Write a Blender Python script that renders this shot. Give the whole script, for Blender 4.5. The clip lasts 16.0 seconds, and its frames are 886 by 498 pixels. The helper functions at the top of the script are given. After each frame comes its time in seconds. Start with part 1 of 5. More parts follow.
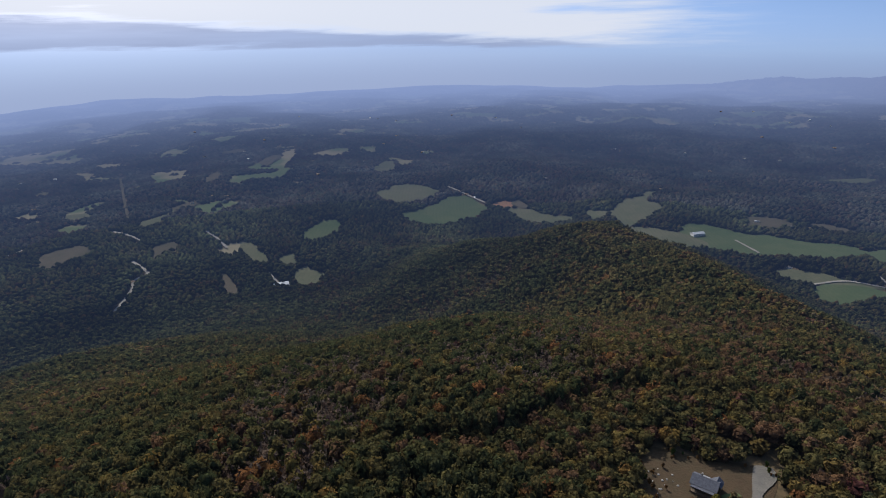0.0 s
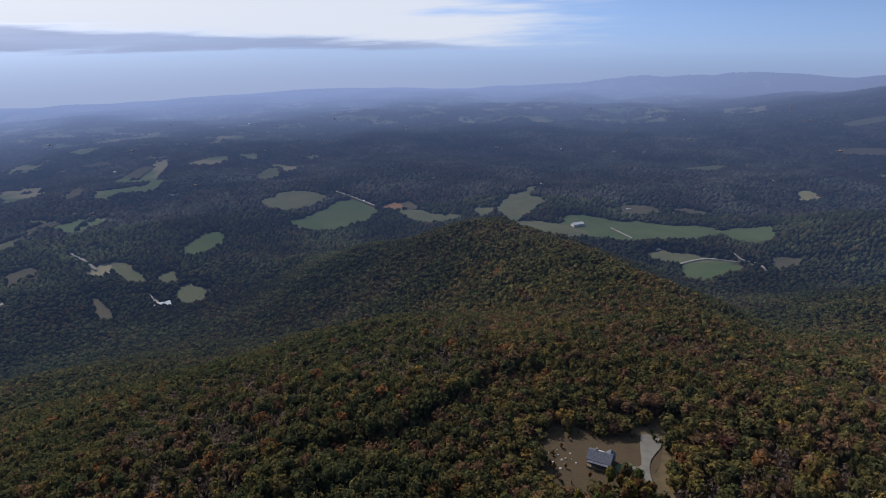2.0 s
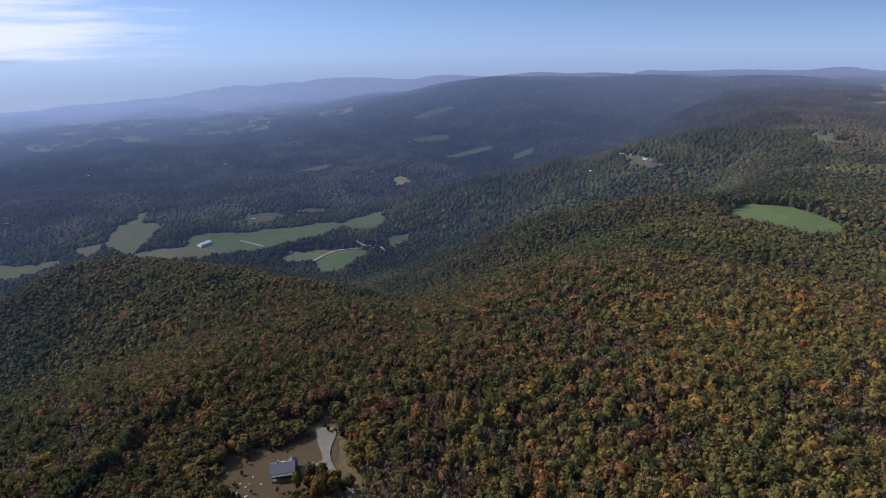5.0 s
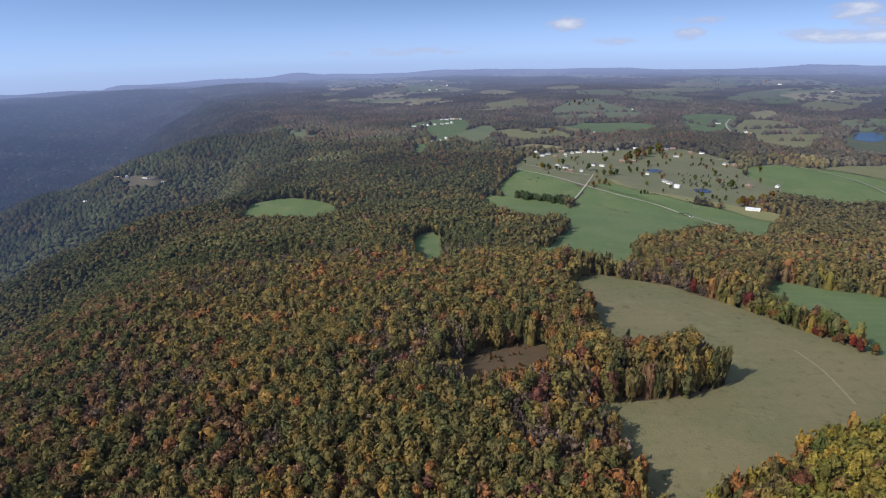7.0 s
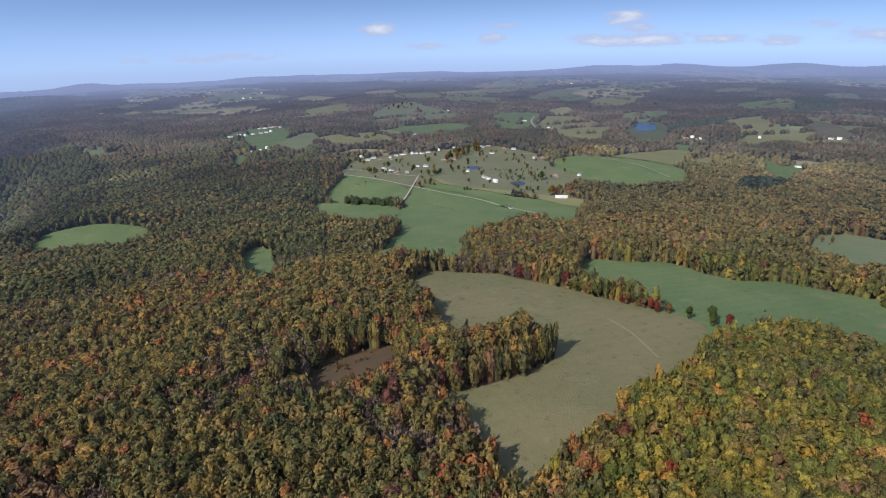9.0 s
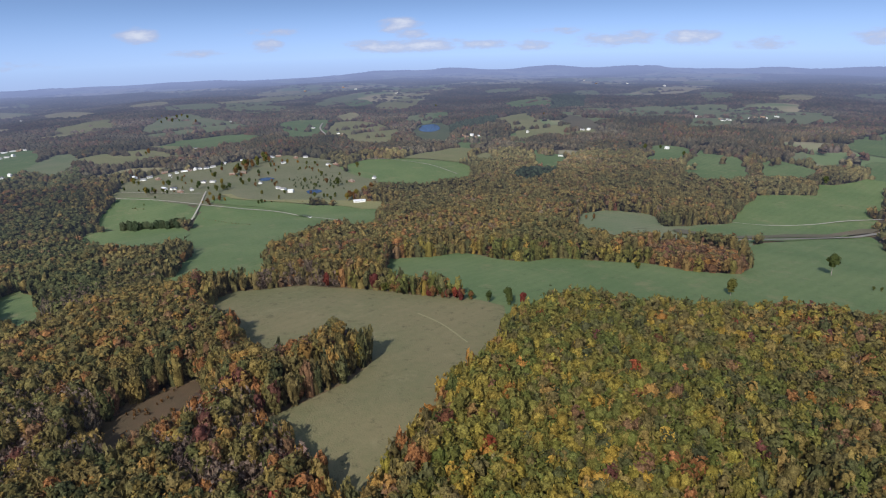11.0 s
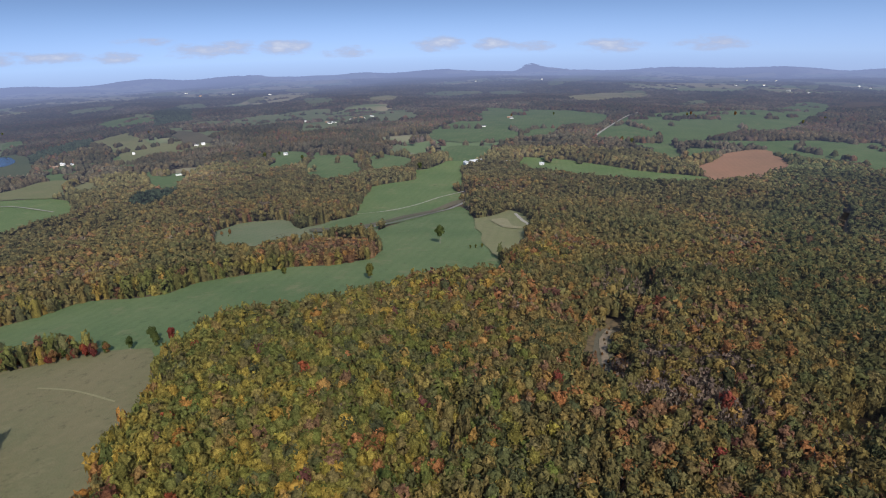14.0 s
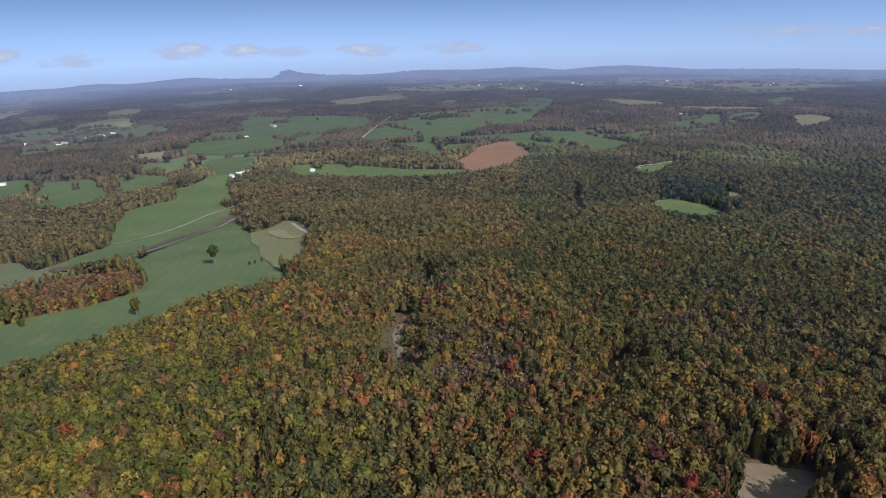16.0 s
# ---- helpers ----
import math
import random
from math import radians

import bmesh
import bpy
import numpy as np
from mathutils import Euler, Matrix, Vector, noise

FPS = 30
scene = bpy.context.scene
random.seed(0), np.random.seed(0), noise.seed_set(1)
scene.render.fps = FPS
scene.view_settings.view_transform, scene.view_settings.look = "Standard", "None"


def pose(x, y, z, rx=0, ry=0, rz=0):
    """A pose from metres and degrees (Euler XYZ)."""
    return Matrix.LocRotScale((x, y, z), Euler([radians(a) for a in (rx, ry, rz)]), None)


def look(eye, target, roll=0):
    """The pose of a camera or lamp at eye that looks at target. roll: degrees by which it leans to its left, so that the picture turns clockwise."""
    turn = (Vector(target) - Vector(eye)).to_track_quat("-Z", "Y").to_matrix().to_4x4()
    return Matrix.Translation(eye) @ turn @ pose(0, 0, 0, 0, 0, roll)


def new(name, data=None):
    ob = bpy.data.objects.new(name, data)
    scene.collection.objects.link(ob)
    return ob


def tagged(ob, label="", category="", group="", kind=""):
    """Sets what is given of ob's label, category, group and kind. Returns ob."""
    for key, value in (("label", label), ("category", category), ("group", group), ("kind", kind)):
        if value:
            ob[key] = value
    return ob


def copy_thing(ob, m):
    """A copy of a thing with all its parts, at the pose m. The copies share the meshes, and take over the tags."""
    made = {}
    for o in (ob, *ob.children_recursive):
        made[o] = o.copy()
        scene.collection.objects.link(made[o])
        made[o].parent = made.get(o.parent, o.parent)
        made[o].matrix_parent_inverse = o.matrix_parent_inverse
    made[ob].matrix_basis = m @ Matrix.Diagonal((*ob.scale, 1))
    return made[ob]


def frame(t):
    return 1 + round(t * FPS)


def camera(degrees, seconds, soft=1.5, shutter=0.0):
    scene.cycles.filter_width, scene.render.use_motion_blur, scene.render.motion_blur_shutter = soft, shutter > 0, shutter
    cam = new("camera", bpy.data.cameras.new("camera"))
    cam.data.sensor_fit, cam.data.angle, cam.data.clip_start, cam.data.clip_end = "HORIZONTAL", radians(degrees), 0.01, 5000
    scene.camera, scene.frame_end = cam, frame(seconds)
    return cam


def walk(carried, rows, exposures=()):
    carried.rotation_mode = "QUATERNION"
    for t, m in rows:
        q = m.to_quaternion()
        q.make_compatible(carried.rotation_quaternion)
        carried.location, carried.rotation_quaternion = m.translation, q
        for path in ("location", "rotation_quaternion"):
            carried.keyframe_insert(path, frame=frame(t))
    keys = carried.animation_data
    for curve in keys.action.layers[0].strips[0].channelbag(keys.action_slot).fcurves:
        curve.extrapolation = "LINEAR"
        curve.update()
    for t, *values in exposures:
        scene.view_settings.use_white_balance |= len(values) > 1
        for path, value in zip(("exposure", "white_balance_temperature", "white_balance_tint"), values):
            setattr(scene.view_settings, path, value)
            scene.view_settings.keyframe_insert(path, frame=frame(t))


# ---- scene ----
from mathutils.geometry import delaunay_2d_cdt

cam = camera(74.1, 16.0, soft=1.1)
# bearing, tilt and roll of the hovering camera, which only turns
TURN = (
    (0.0, -0.00, -20.42, -1.44),
    (0.5, 1.83, -20.43, -1.43),
    (1.0, 3.97, -20.44, -1.44),
    (1.5, 7.04, -20.45, -1.45),
    (2.0, 11.12, -20.47, -1.45),
    (2.5, 16.31, -20.50, -1.46),
    (3.0, 20.95, -20.46, -1.42),
    (3.2, 22.97, -20.49, -1.45),
    (3.5, 25.90, -20.49, -1.45),
    (3.8, 28.80, -20.48, -1.45),
    (4.1, 32.05, -20.48, -1.45),
    (4.4, 36.07, -20.48, -1.44),
    (4.7, 41.26, -20.47, -1.44),
    (5.0, 48.03, -20.47, -1.44),
    (5.3, 56.80, -20.46, -1.43),
    (5.5, 63.59, -20.52, -1.31),
    (6.0, 80.99, -20.57, -1.45),
    (6.5, 89.17, -20.61, -1.48),
    (7.0, 94.64, -20.59, -1.53),
    (7.5, 98.21, -20.58, -1.51),
    (8.0, 101.39, -20.57, -1.50),
    (8.5, 106.09, -20.53, -1.50),
    (9.0, 111.72, -20.55, -1.50),
    (9.2, 114.28, -20.54, -1.44),
    (9.5, 117.81, -20.53, -1.44),
    (9.8, 120.89, -20.52, -1.44),
    (10.1, 123.67, -20.51, -1.44),
    (10.4, 126.31, -20.50, -1.44),
    (10.7, 129.01, -20.49, -1.45),
    (11.0, 131.91, -20.48, -1.45),
    (11.3, 135.19, -20.47, -1.45),
    (11.5, 137.80, -20.45, -1.47),
    (12.0, 143.43, -20.47, -1.50),
    (12.5, 149.64, -20.42, -1.44),
    (13.0, 156.54, -20.42, -1.51),
    (13.5, 162.41, -20.45, -1.51),
    (14.0, 167.97, -20.44, -1.46),
    (14.5, 172.64, -20.47, -1.46),
    (15.0, 178.08, -20.46, -1.48),
    (15.5, 183.65, -20.47, -1.50),
    (16.0, 190.37, -20.49, -1.49),
)


def aim(bearing, tilt, roll):
    turn = Euler((radians(90 + tilt), 0, radians(-bearing))).to_matrix().to_4x4()
    return Matrix.Translation((0, 0, 140)) @ turn @ pose(0, 0, 0, 0, 0, roll)


walk(cam, [(t, aim(b, p, r)) for t, b, p, r in TURN], exposures=[(0.0, 0.0), (3.0, 0.05), (5.5, 0.3), (7.0, 0.5), (9.0, 0.55), (12.0, 0.45), (16.0, 0.4)])

# ---- world and sun ----
SUN_AZ, SUN_EL = -28.0, 40.0
world = bpy.data.worlds.new("sky")
scene.world = world
world.use_nodes = True


class Tree:
    """Short hand for building a node tree."""

    def __init__(self, tree):
        self.t = tree
        tree.nodes.clear()

    def link(self, a, b):
        self.t.links.new(a, b)

    def math(self, op, a, b=None, c=None, clamp=False):
        n = self.t.nodes.new("ShaderNodeMath")
        n.operation, n.use_clamp = op, clamp
        for i, v in enumerate((a, b, c)):
            if v is not None:
                self.put(n.inputs[i], v)
        return n.outputs[0]

    def put(self, socket, v):
        if isinstance(v, bpy.types.NodeSocket):
            self.t.links.new(v, socket)
        else:
            socket.default_value = v

    def mix(self, fac, a, b, mode="MIX"):
        n = self.t.nodes.new("ShaderNodeMix")
        n.data_type, n.blend_type = "RGBA", mode
        self.put(n.inputs[0], fac)
        for s, v in ((n.inputs[6], a), (n.inputs[7], b)):
            self.put(s, v if isinstance(v, bpy.types.NodeSocket) else (*v, 1))
        return n.outputs[2]

    def noise(self, vector, scale, detail=3, rough=0.55):
        n = self.t.nodes.new("ShaderNodeTexNoise")
        n.inputs["Scale"].default_value, n.inputs["Detail"].default_value, n.inputs["Roughness"].default_value = scale, detail, rough
        if vector is not None:
            self.t.links.new(vector, n.inputs["Vector"])
        return n.outputs["Fac"]

    def ramp(self, fac, lo, hi):
        n = self.t.nodes.new("ShaderNodeMapRange")
        n.interpolation_type = "SMOOTHSTEP"
        n.inputs[1].default_value, n.inputs[2].default_value = lo, hi
        self.put(n.inputs[0], fac)
        return n.outputs[0]


# heaped clouds: bearing, height over eye level and half width in degrees, then half height and weight
CLOUDS = ((106.3, 0.1, 1.4, 0.42, 1.0), (116.7, -0.95, 1.1, 0.40, 1.0), (117.2, 0.1, 2.0, 0.25, 0.35), (110.5, -1.4, 2.0, 0.22, 0.6), (128.3, 0.5, 1.7, 0.45, 0.95), (129.5, -0.35, 1.3, 0.4, 0.9),
          (128.8, -1.25, 4.8, 0.42, 1.05), (136.0, -1.35, 2.6, 0.28, 0.7), (140.6, -1.5, 1.6, 0.3, 0.65), (142.8, -0.3, 1.6, 0.25, 0.45), (146.6, -1.2, 2.0, 0.4, 0.7), (149.5, -0.95, 1.9, 0.42, 0.85),
          (154.1, -1.1, 2.0, 0.42, 0.9), (159.8, -1.6, 2.0, 0.35, 0.8), (168.1, -1.15, 2.0, 0.45, 1.0), (173.2, -1.3, 1.7, 0.38, 0.85), (176.8, -1.6, 1.5, 0.35, 0.75), (183.6, -1.6, 2.2, 0.42, 0.75),
          (192.0, -1.5, 2.5, 0.4, 0.6), (221.0, -0.8, 7.0, 0.35, 0.55), (92.0, -1.9, 6.0, 0.25, 0.45))


def build_sky():
    t = Tree(world.node_tree)
    coord = t.t.nodes.new("ShaderNodeTexCoord").outputs["Generated"]
    parts = t.t.nodes.new("ShaderNodeSeparateXYZ")
    t.link(coord, parts.inputs[0])
    # the far rim of the land lies below eye level, and the sky reaches down to it
    height = t.math("MAXIMUM", t.math("ADD", parts.outputs[2], 0.088), 0.0)
    join = t.t.nodes.new("ShaderNodeCombineXYZ")
    t.link(parts.outputs[0], join.inputs[0]), t.link(parts.outputs[1], join.inputs[1])
    t.link(t.math("MULTIPLY", t.math("MAXIMUM", height, 0.05), 4.3), join.inputs[2])
    sky = t.t.nodes.new("ShaderNodeTexSky")
    sky.sky_type, sky.sun_disc = "NISHITA", False
    sky.sun_elevation, sky.sun_rotation = radians(SUN_EL), radians(SUN_AZ)
    sky.altitude, sky.air_density, sky.dust_density, sky.ozone_density = 600, 1.0, 0.7, 2.0
    t.link(join.outputs[0], sky.inputs[0])
    # bearing and height over eye level, in degrees
    bearing = t.math("MULTIPLY", t.math("ARCTAN2", parts.outputs[0], parts.outputs[1]), 180 / math.pi)
    level = t.math("MULTIPLY", t.math("ARCSINE", parts.outputs[2]), 180 / math.pi)
    flat = t.t.nodes.new("ShaderNodeCombineXYZ")
    t.link(parts.outputs[0], flat.inputs[0]), t.link(parts.outputs[1], flat.inputs[1])
    t.link(t.math("MULTIPLY", height, 15.0), flat.inputs[2])
    heap = t.t.nodes.new("ShaderNodeCombineXYZ")
    t.link(parts.outputs[0], heap.inputs[0]), t.link(parts.outputs[1], heap.inputs[1])
    t.link(t.math("MULTIPLY", height, 3.2), heap.inputs[2])
    streak = t.noise(flat.outputs[0], 3.4, 9, 0.6)
    wisp = t.noise(flat.outputs[0], 7.0, 7, 0.6)
    fluff = t.noise(heap.outputs[0], 26.0, 6, 0.62)
    # bank towards the sun: a white sheet that thins out to the side, over a grey band that tapers
    rough_level = t.math("ADD", level, t.math("MULTIPLY", t.math("SUBTRACT", wisp, 0.5), 1.7))
    upper = t.math("ADD", t.math("MULTIPLY", bearing, -0.065), -0.55)
    thick = t.math("MAXIMUM", t.math("MULTIPLY", t.math("SUBTRACT", 19.0, bearing), 0.044), 0.0)
    above = t.math("SUBTRACT", rough_level, upper)
    side = t.math("SUBTRACT", 1.0, t.ramp(bearing, 2.0, 34.0))
    cover = t.math("ADD", t.math("MULTIPLY", streak, 1.5), t.math("SUBTRACT", t.math("MULTIPLY", side, 0.75), 0.95))
    sunny = t.math("MULTIPLY", t.ramp(bearing, -110.0, -60.0), t.math("SUBTRACT", 1.0, t.ramp(bearing, 14.0, 40.0)))
    sheet = t.math("MULTIPLY", t.math("MULTIPLY", t.ramp(cover, -0.12, 0.42), t.ramp(above, -0.5, 0.7)), sunny)
    grey = t.math("MULTIPLY", t.math("MULTIPLY", t.ramp(t.math("ADD", above, thick), -0.25, 0.35), t.math("SUBTRACT", 1.0, t.ramp(above, -0.25, 0.35))), t.math("MULTIPLY", t.ramp(thick, 0.02, 0.35), sunny))
    veil = t.math("MULTIPLY", t.math("MULTIPLY", t.ramp(bearing, -110.0, -60.0), t.math("SUBTRACT", 1.0, t.ramp(bearing, -5.0, 40.0))), t.math("SUBTRACT", 1.0, t.ramp(level, -2.5, 2.0)))
    # heaps on the other side
    heaps = None
    for az, el, wide, tall, weight in CLOUDS:
        u = t.math("DIVIDE", t.math("SUBTRACT", bearing if az < 150 else t.math("MODULO", t.math("ADD", bearing, 360.0), 360.0), az), wide)
        v = t.math("DIVIDE", t.math("SUBTRACT", level, el), 1.25 * tall)
        q = t.math("MULTIPLY", t.math("SUBTRACT", 1.0, t.math("MULTIPLY", t.math("ADD", t.math("MULTIPLY", u, u), t.math("MULTIPLY", v, v)), 0.5)), weight)
        heaps = q if heaps is None else t.math("MAXIMUM", heaps, q)
    lumps = t.math("ADD", t.math("MAXIMUM", heaps, -0.5), t.math("MULTIPLY", t.math("SUBTRACT", fluff, 0.5), 2.6))
    puff = t.math("MULTIPLY", t.ramp(lumps, -0.05, 0.85), t.ramp(heaps, -0.45, 0.3))
    haze = t.math("SUBTRACT", 1.0, t.ramp(height, 0.0, 0.14))
    colour = t.mix(t.math("MULTIPLY", haze, 0.94), sky.outputs[0], HORIZON)
    colour = t.mix(t.math("MULTIPLY", veil, 0.55), colour, VEIL)
    colour = t.mix(t.math("MULTIPLY", sheet, 0.92), colour, CLOUD)
    colour = t.mix(t.math("MULTIPLY", grey, t.math("ADD", 0.45, t.math("MULTIPLY", streak, 0.5))), colour, CLOUD_GREY)
    shade = t.mix(t.ramp(lumps, 0.5, 1.5), PUFF_SHADE, PUFF)
    colour = t.mix(t.math("MULTIPLY", puff, 0.8), colour, shade)
    back = t.t.nodes.new("ShaderNodeBackground")
    back.inputs["Strength"].default_value = SKY
    t.link(colour, back.inputs["Color"])
    out = t.t.nodes.new("ShaderNodeOutputWorld")
    t.link(back.outputs[0], out.inputs[0])


SKY = 0.19
HORIZON = (1.38, 1.76, 2.82)
VEIL, CLOUD, CLOUD_GREY = (1.95, 2.35, 3.5), (3.9, 4.1, 4.6), (1.55, 1.85, 2.85)
PUFF, PUFF_SHADE = (2.75, 2.85, 3.2), (1.7, 1.95, 2.75)
build_sky()

sun = new("sun", bpy.data.lights.new("sun", "SUN"))
sun.data.energy, sun.data.angle, sun.data.color = 4.3, radians(0.55), (1.0, 0.95, 0.87)
sun.matrix_world = look((1000 * math.sin(radians(SUN_AZ)), 1000 * math.cos(radians(SUN_AZ)), 140 + 1000 * math.tan(radians(SUN_EL))), (0, 0, 140))

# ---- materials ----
# air haze colours, painted into land and leaves as emission
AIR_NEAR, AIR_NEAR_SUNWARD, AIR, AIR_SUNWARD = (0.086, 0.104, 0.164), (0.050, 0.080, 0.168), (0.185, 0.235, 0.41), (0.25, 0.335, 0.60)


def material(name):
    m = bpy.data.materials.new(name)
    m.use_nodes = True
    t = Tree(m.node_tree)
    out = t.t.nodes.new("ShaderNodeOutputMaterial")
    return m, t, out


def place(t):
    return t.t.nodes.new("ShaderNodeNewGeometry").outputs["Position"]


def surface(t, out, colour, rough=0.9, bump=None, strength=0.3, far=False, sheen=0.0):
    p = t.t.nodes.new("ShaderNodeBsdfPrincipled")
    p.inputs["Roughness"].default_value = rough
    p.inputs["Specular IOR Level"].default_value = 0.25
    t.put(p.inputs["Base Color"], colour if isinstance(colour, bpy.types.NodeSocket) else (*colour, 1))
    if bump is not None:
        b = t.t.nodes.new("ShaderNodeBump")
        b.inputs["Strength"].default_value, b.inputs["Distance"].default_value = strength, 0.5
        t.link(bump, b.inputs["Height"])
        t.link(b.outputs[0], p.inputs["Normal"])
    t.link(p.outputs[0], out.inputs[0])
    return p


def hazed(t, out, colour, leafy=False):
    """Matt surface with air haze painted in as glow that grows with distance."""
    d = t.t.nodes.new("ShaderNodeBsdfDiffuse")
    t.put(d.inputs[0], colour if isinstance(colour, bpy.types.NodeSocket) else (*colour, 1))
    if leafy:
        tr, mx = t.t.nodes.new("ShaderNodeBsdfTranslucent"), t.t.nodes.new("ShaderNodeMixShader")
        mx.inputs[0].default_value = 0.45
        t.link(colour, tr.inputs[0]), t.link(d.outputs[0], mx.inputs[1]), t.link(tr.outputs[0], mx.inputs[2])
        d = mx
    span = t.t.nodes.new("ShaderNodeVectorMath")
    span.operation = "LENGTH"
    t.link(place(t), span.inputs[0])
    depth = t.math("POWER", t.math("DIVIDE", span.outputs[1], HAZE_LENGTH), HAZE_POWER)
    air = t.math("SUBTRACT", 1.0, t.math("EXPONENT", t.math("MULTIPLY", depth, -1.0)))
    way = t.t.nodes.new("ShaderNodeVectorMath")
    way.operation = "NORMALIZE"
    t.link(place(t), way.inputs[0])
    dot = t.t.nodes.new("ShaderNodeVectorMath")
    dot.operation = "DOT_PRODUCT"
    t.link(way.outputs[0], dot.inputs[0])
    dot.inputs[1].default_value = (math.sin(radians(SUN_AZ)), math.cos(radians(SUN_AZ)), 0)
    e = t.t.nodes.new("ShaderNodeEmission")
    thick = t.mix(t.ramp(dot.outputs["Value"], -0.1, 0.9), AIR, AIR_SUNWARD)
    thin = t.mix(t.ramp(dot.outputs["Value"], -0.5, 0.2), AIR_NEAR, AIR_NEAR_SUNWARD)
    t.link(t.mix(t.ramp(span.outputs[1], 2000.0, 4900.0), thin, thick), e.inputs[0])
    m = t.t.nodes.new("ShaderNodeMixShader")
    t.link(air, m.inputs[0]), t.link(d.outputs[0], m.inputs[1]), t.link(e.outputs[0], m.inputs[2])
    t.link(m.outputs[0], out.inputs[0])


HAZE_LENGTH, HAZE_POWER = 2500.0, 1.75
FIELD_COLOURS = {"green": ((0.066, 0.100, 0.039), (0.092, 0.122, 0.051)), "pale": ((0.092, 0.116, 0.058), (0.124, 0.130, 0.074)),
                 "olive": ((0.12, 0.125, 0.055), (0.15, 0.14, 0.07)), "brown": ((0.096, 0.096, 0.046), (0.130, 0.110, 0.058)),
                 "dirt": ((0.19, 0.145, 0.10), (0.14, 0.11, 0.075)), "tan": ((0.22, 0.19, 0.11), (0.16, 0.15, 0.08)), "rust": ((0.076, 0.047, 0.027), (0.056, 0.043, 0.024)),
                 "dull": ((0.055, 0.070, 0.038), (0.080, 0.085, 0.050)), "scrub": ((0.095, 0.08, 0.055), (0.07, 0.066, 0.042)),
                 "meadow": ((0.085, 0.092, 0.052), (0.115, 0.110, 0.068)), "field": ((0.062, 0.086, 0.040), (0.085, 0.100, 0.050)),
                 "clay": ((0.24, 0.13, 0.08), (0.19, 0.115, 0.07)), "gravel": ((0.30, 0.275, 0.235), (0.23, 0.21, 0.18)), "grey": ((0.17, 0.155, 0.135), (0.12, 0.112, 0.10))}


def field_material(cover, far):
    m, t, out = material(cover + ("_distant" if far else "_ground"))
    a, b = FIELD_COLOURS[cover]
    p = place(t)
    fac = t.math("ADD", t.math("MULTIPLY", t.noise(p, 0.018, 4), 0.75), t.math("MULTIPLY", t.noise(p, 0.35, 4), 0.45))
    colour = t.mix(t.ramp(fac, 0.42, 0.78), a, b)
    wave = t.t.nodes.new("ShaderNodeTexWave")
    wave.inputs["Scale"].default_value, wave.inputs["Distortion"].default_value, wave.inputs["Detail"].default_value = 0.035, 9.0, 2.0
    wave.inputs["Detail Scale"].default_value = 0.12
    t.link(p, wave.inputs["Vector"])
    colour = t.mix(t.math("MULTIPLY", wave.outputs["Fac"], 0.10 if cover == "brown" else 0.16), colour, tuple(0.72 * c for c in a))
    worn = t.ramp(t.noise(p, 0.05, 7, 0.75), 0.52, 0.70)
    colour = t.mix(t.math("MULTIPLY", worn, 0.5 if cover in ("green", "pale") else 0.6), colour, (0.16, 0.135, 0.075) if cover in ("green", "pale", "olive", "brown") else a)
    tuft = t.ramp(t.noise(p, 0.16, 7, 0.75), 0.54, 0.70)
    colour = t.mix(t.math("MULTIPLY", tuft, 0.85 if cover == "brown" else 0.5), colour, tuple(0.5 * c for c in a))
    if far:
        hazed(t, out, colour)
    else:
        surface(t, out, colour, 0.95, t.noise(p, 1.2, 5), 0.5)
    return m


def leaf_material(name, far):
    m, t, out = material(name)
    attr = t.t.nodes.new("ShaderNodeAttribute")
    attr.attribute_name = "leaf"
    p = place(t)
    fine = t.noise(p, 1.7 if not far else 0.5, 4, 0.7)
    bright = t.t.nodes.new("ShaderNodeHueSaturation")
    t.link(t.math("ADD", t.math("MULTIPLY", t.ramp(fine, 0.32, 0.70), 0.9), 0.66), bright.inputs["Value"])
    t.link(attr.outputs["Color"], bright.inputs["Color"])
    # haze emission goes into near and far leaves alike
    hazed(t, out, bright.outputs[0], True)
    return m


def plain_material(name, a, b, scale=1.0, rough=0.8, metal=0.0):
    m, t, out = material(name)
    p = place(t)
    s = surface(t, out, t.mix(t.ramp(t.noise(p, scale, 5), 0.3, 0.7), a, b), rough, t.noise(p, scale * 4, 3), 0.15)
    s.inputs["Metallic"].default_value = metal
    return m


FIELD_NEAR = {k: field_material(k, False) for k in FIELD_COLOURS}
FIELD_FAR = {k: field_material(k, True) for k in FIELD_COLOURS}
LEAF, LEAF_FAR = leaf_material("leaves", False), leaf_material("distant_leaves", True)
BARK = plain_material("bark", (0.13, 0.11, 0.095), (0.2, 0.18, 0.16), 2.0, 0.95)

# ---- the lie of the land ----
EYE = 140.0


def hash2(i, j, seed):
    h = (i * 374761393 + j * 668265263 + seed * 974711) & 0xFFFFFFFF
    h = ((h ^ (h >> 13)) * 1274126177) & 0xFFFFFFFF
    return ((h ^ (h >> 16)) & 0xFFFF) / 65535.0


def vnoise(x, y, size, seed=0):
    """Smooth value noise from 0 to 1, with cells of that size in metres."""
    x, y = np.asarray(x, float) / size + 500.0, np.asarray(y, float) / size + 500.0
    i, j = np.floor(x).astype(np.int64), np.floor(y).astype(np.int64)
    u, v = x - i, y - j
    u, v = u * u * (3 - 2 * u), v * v * (3 - 2 * v)
    a, b = hash2(i, j, seed), hash2(i + 1, j, seed)
    c, d = hash2(i, j + 1, seed), hash2(i + 1, j + 1, seed)
    return (a * (1 - u) + b * u) * (1 - v) + (c * (1 - u) + d * u) * v


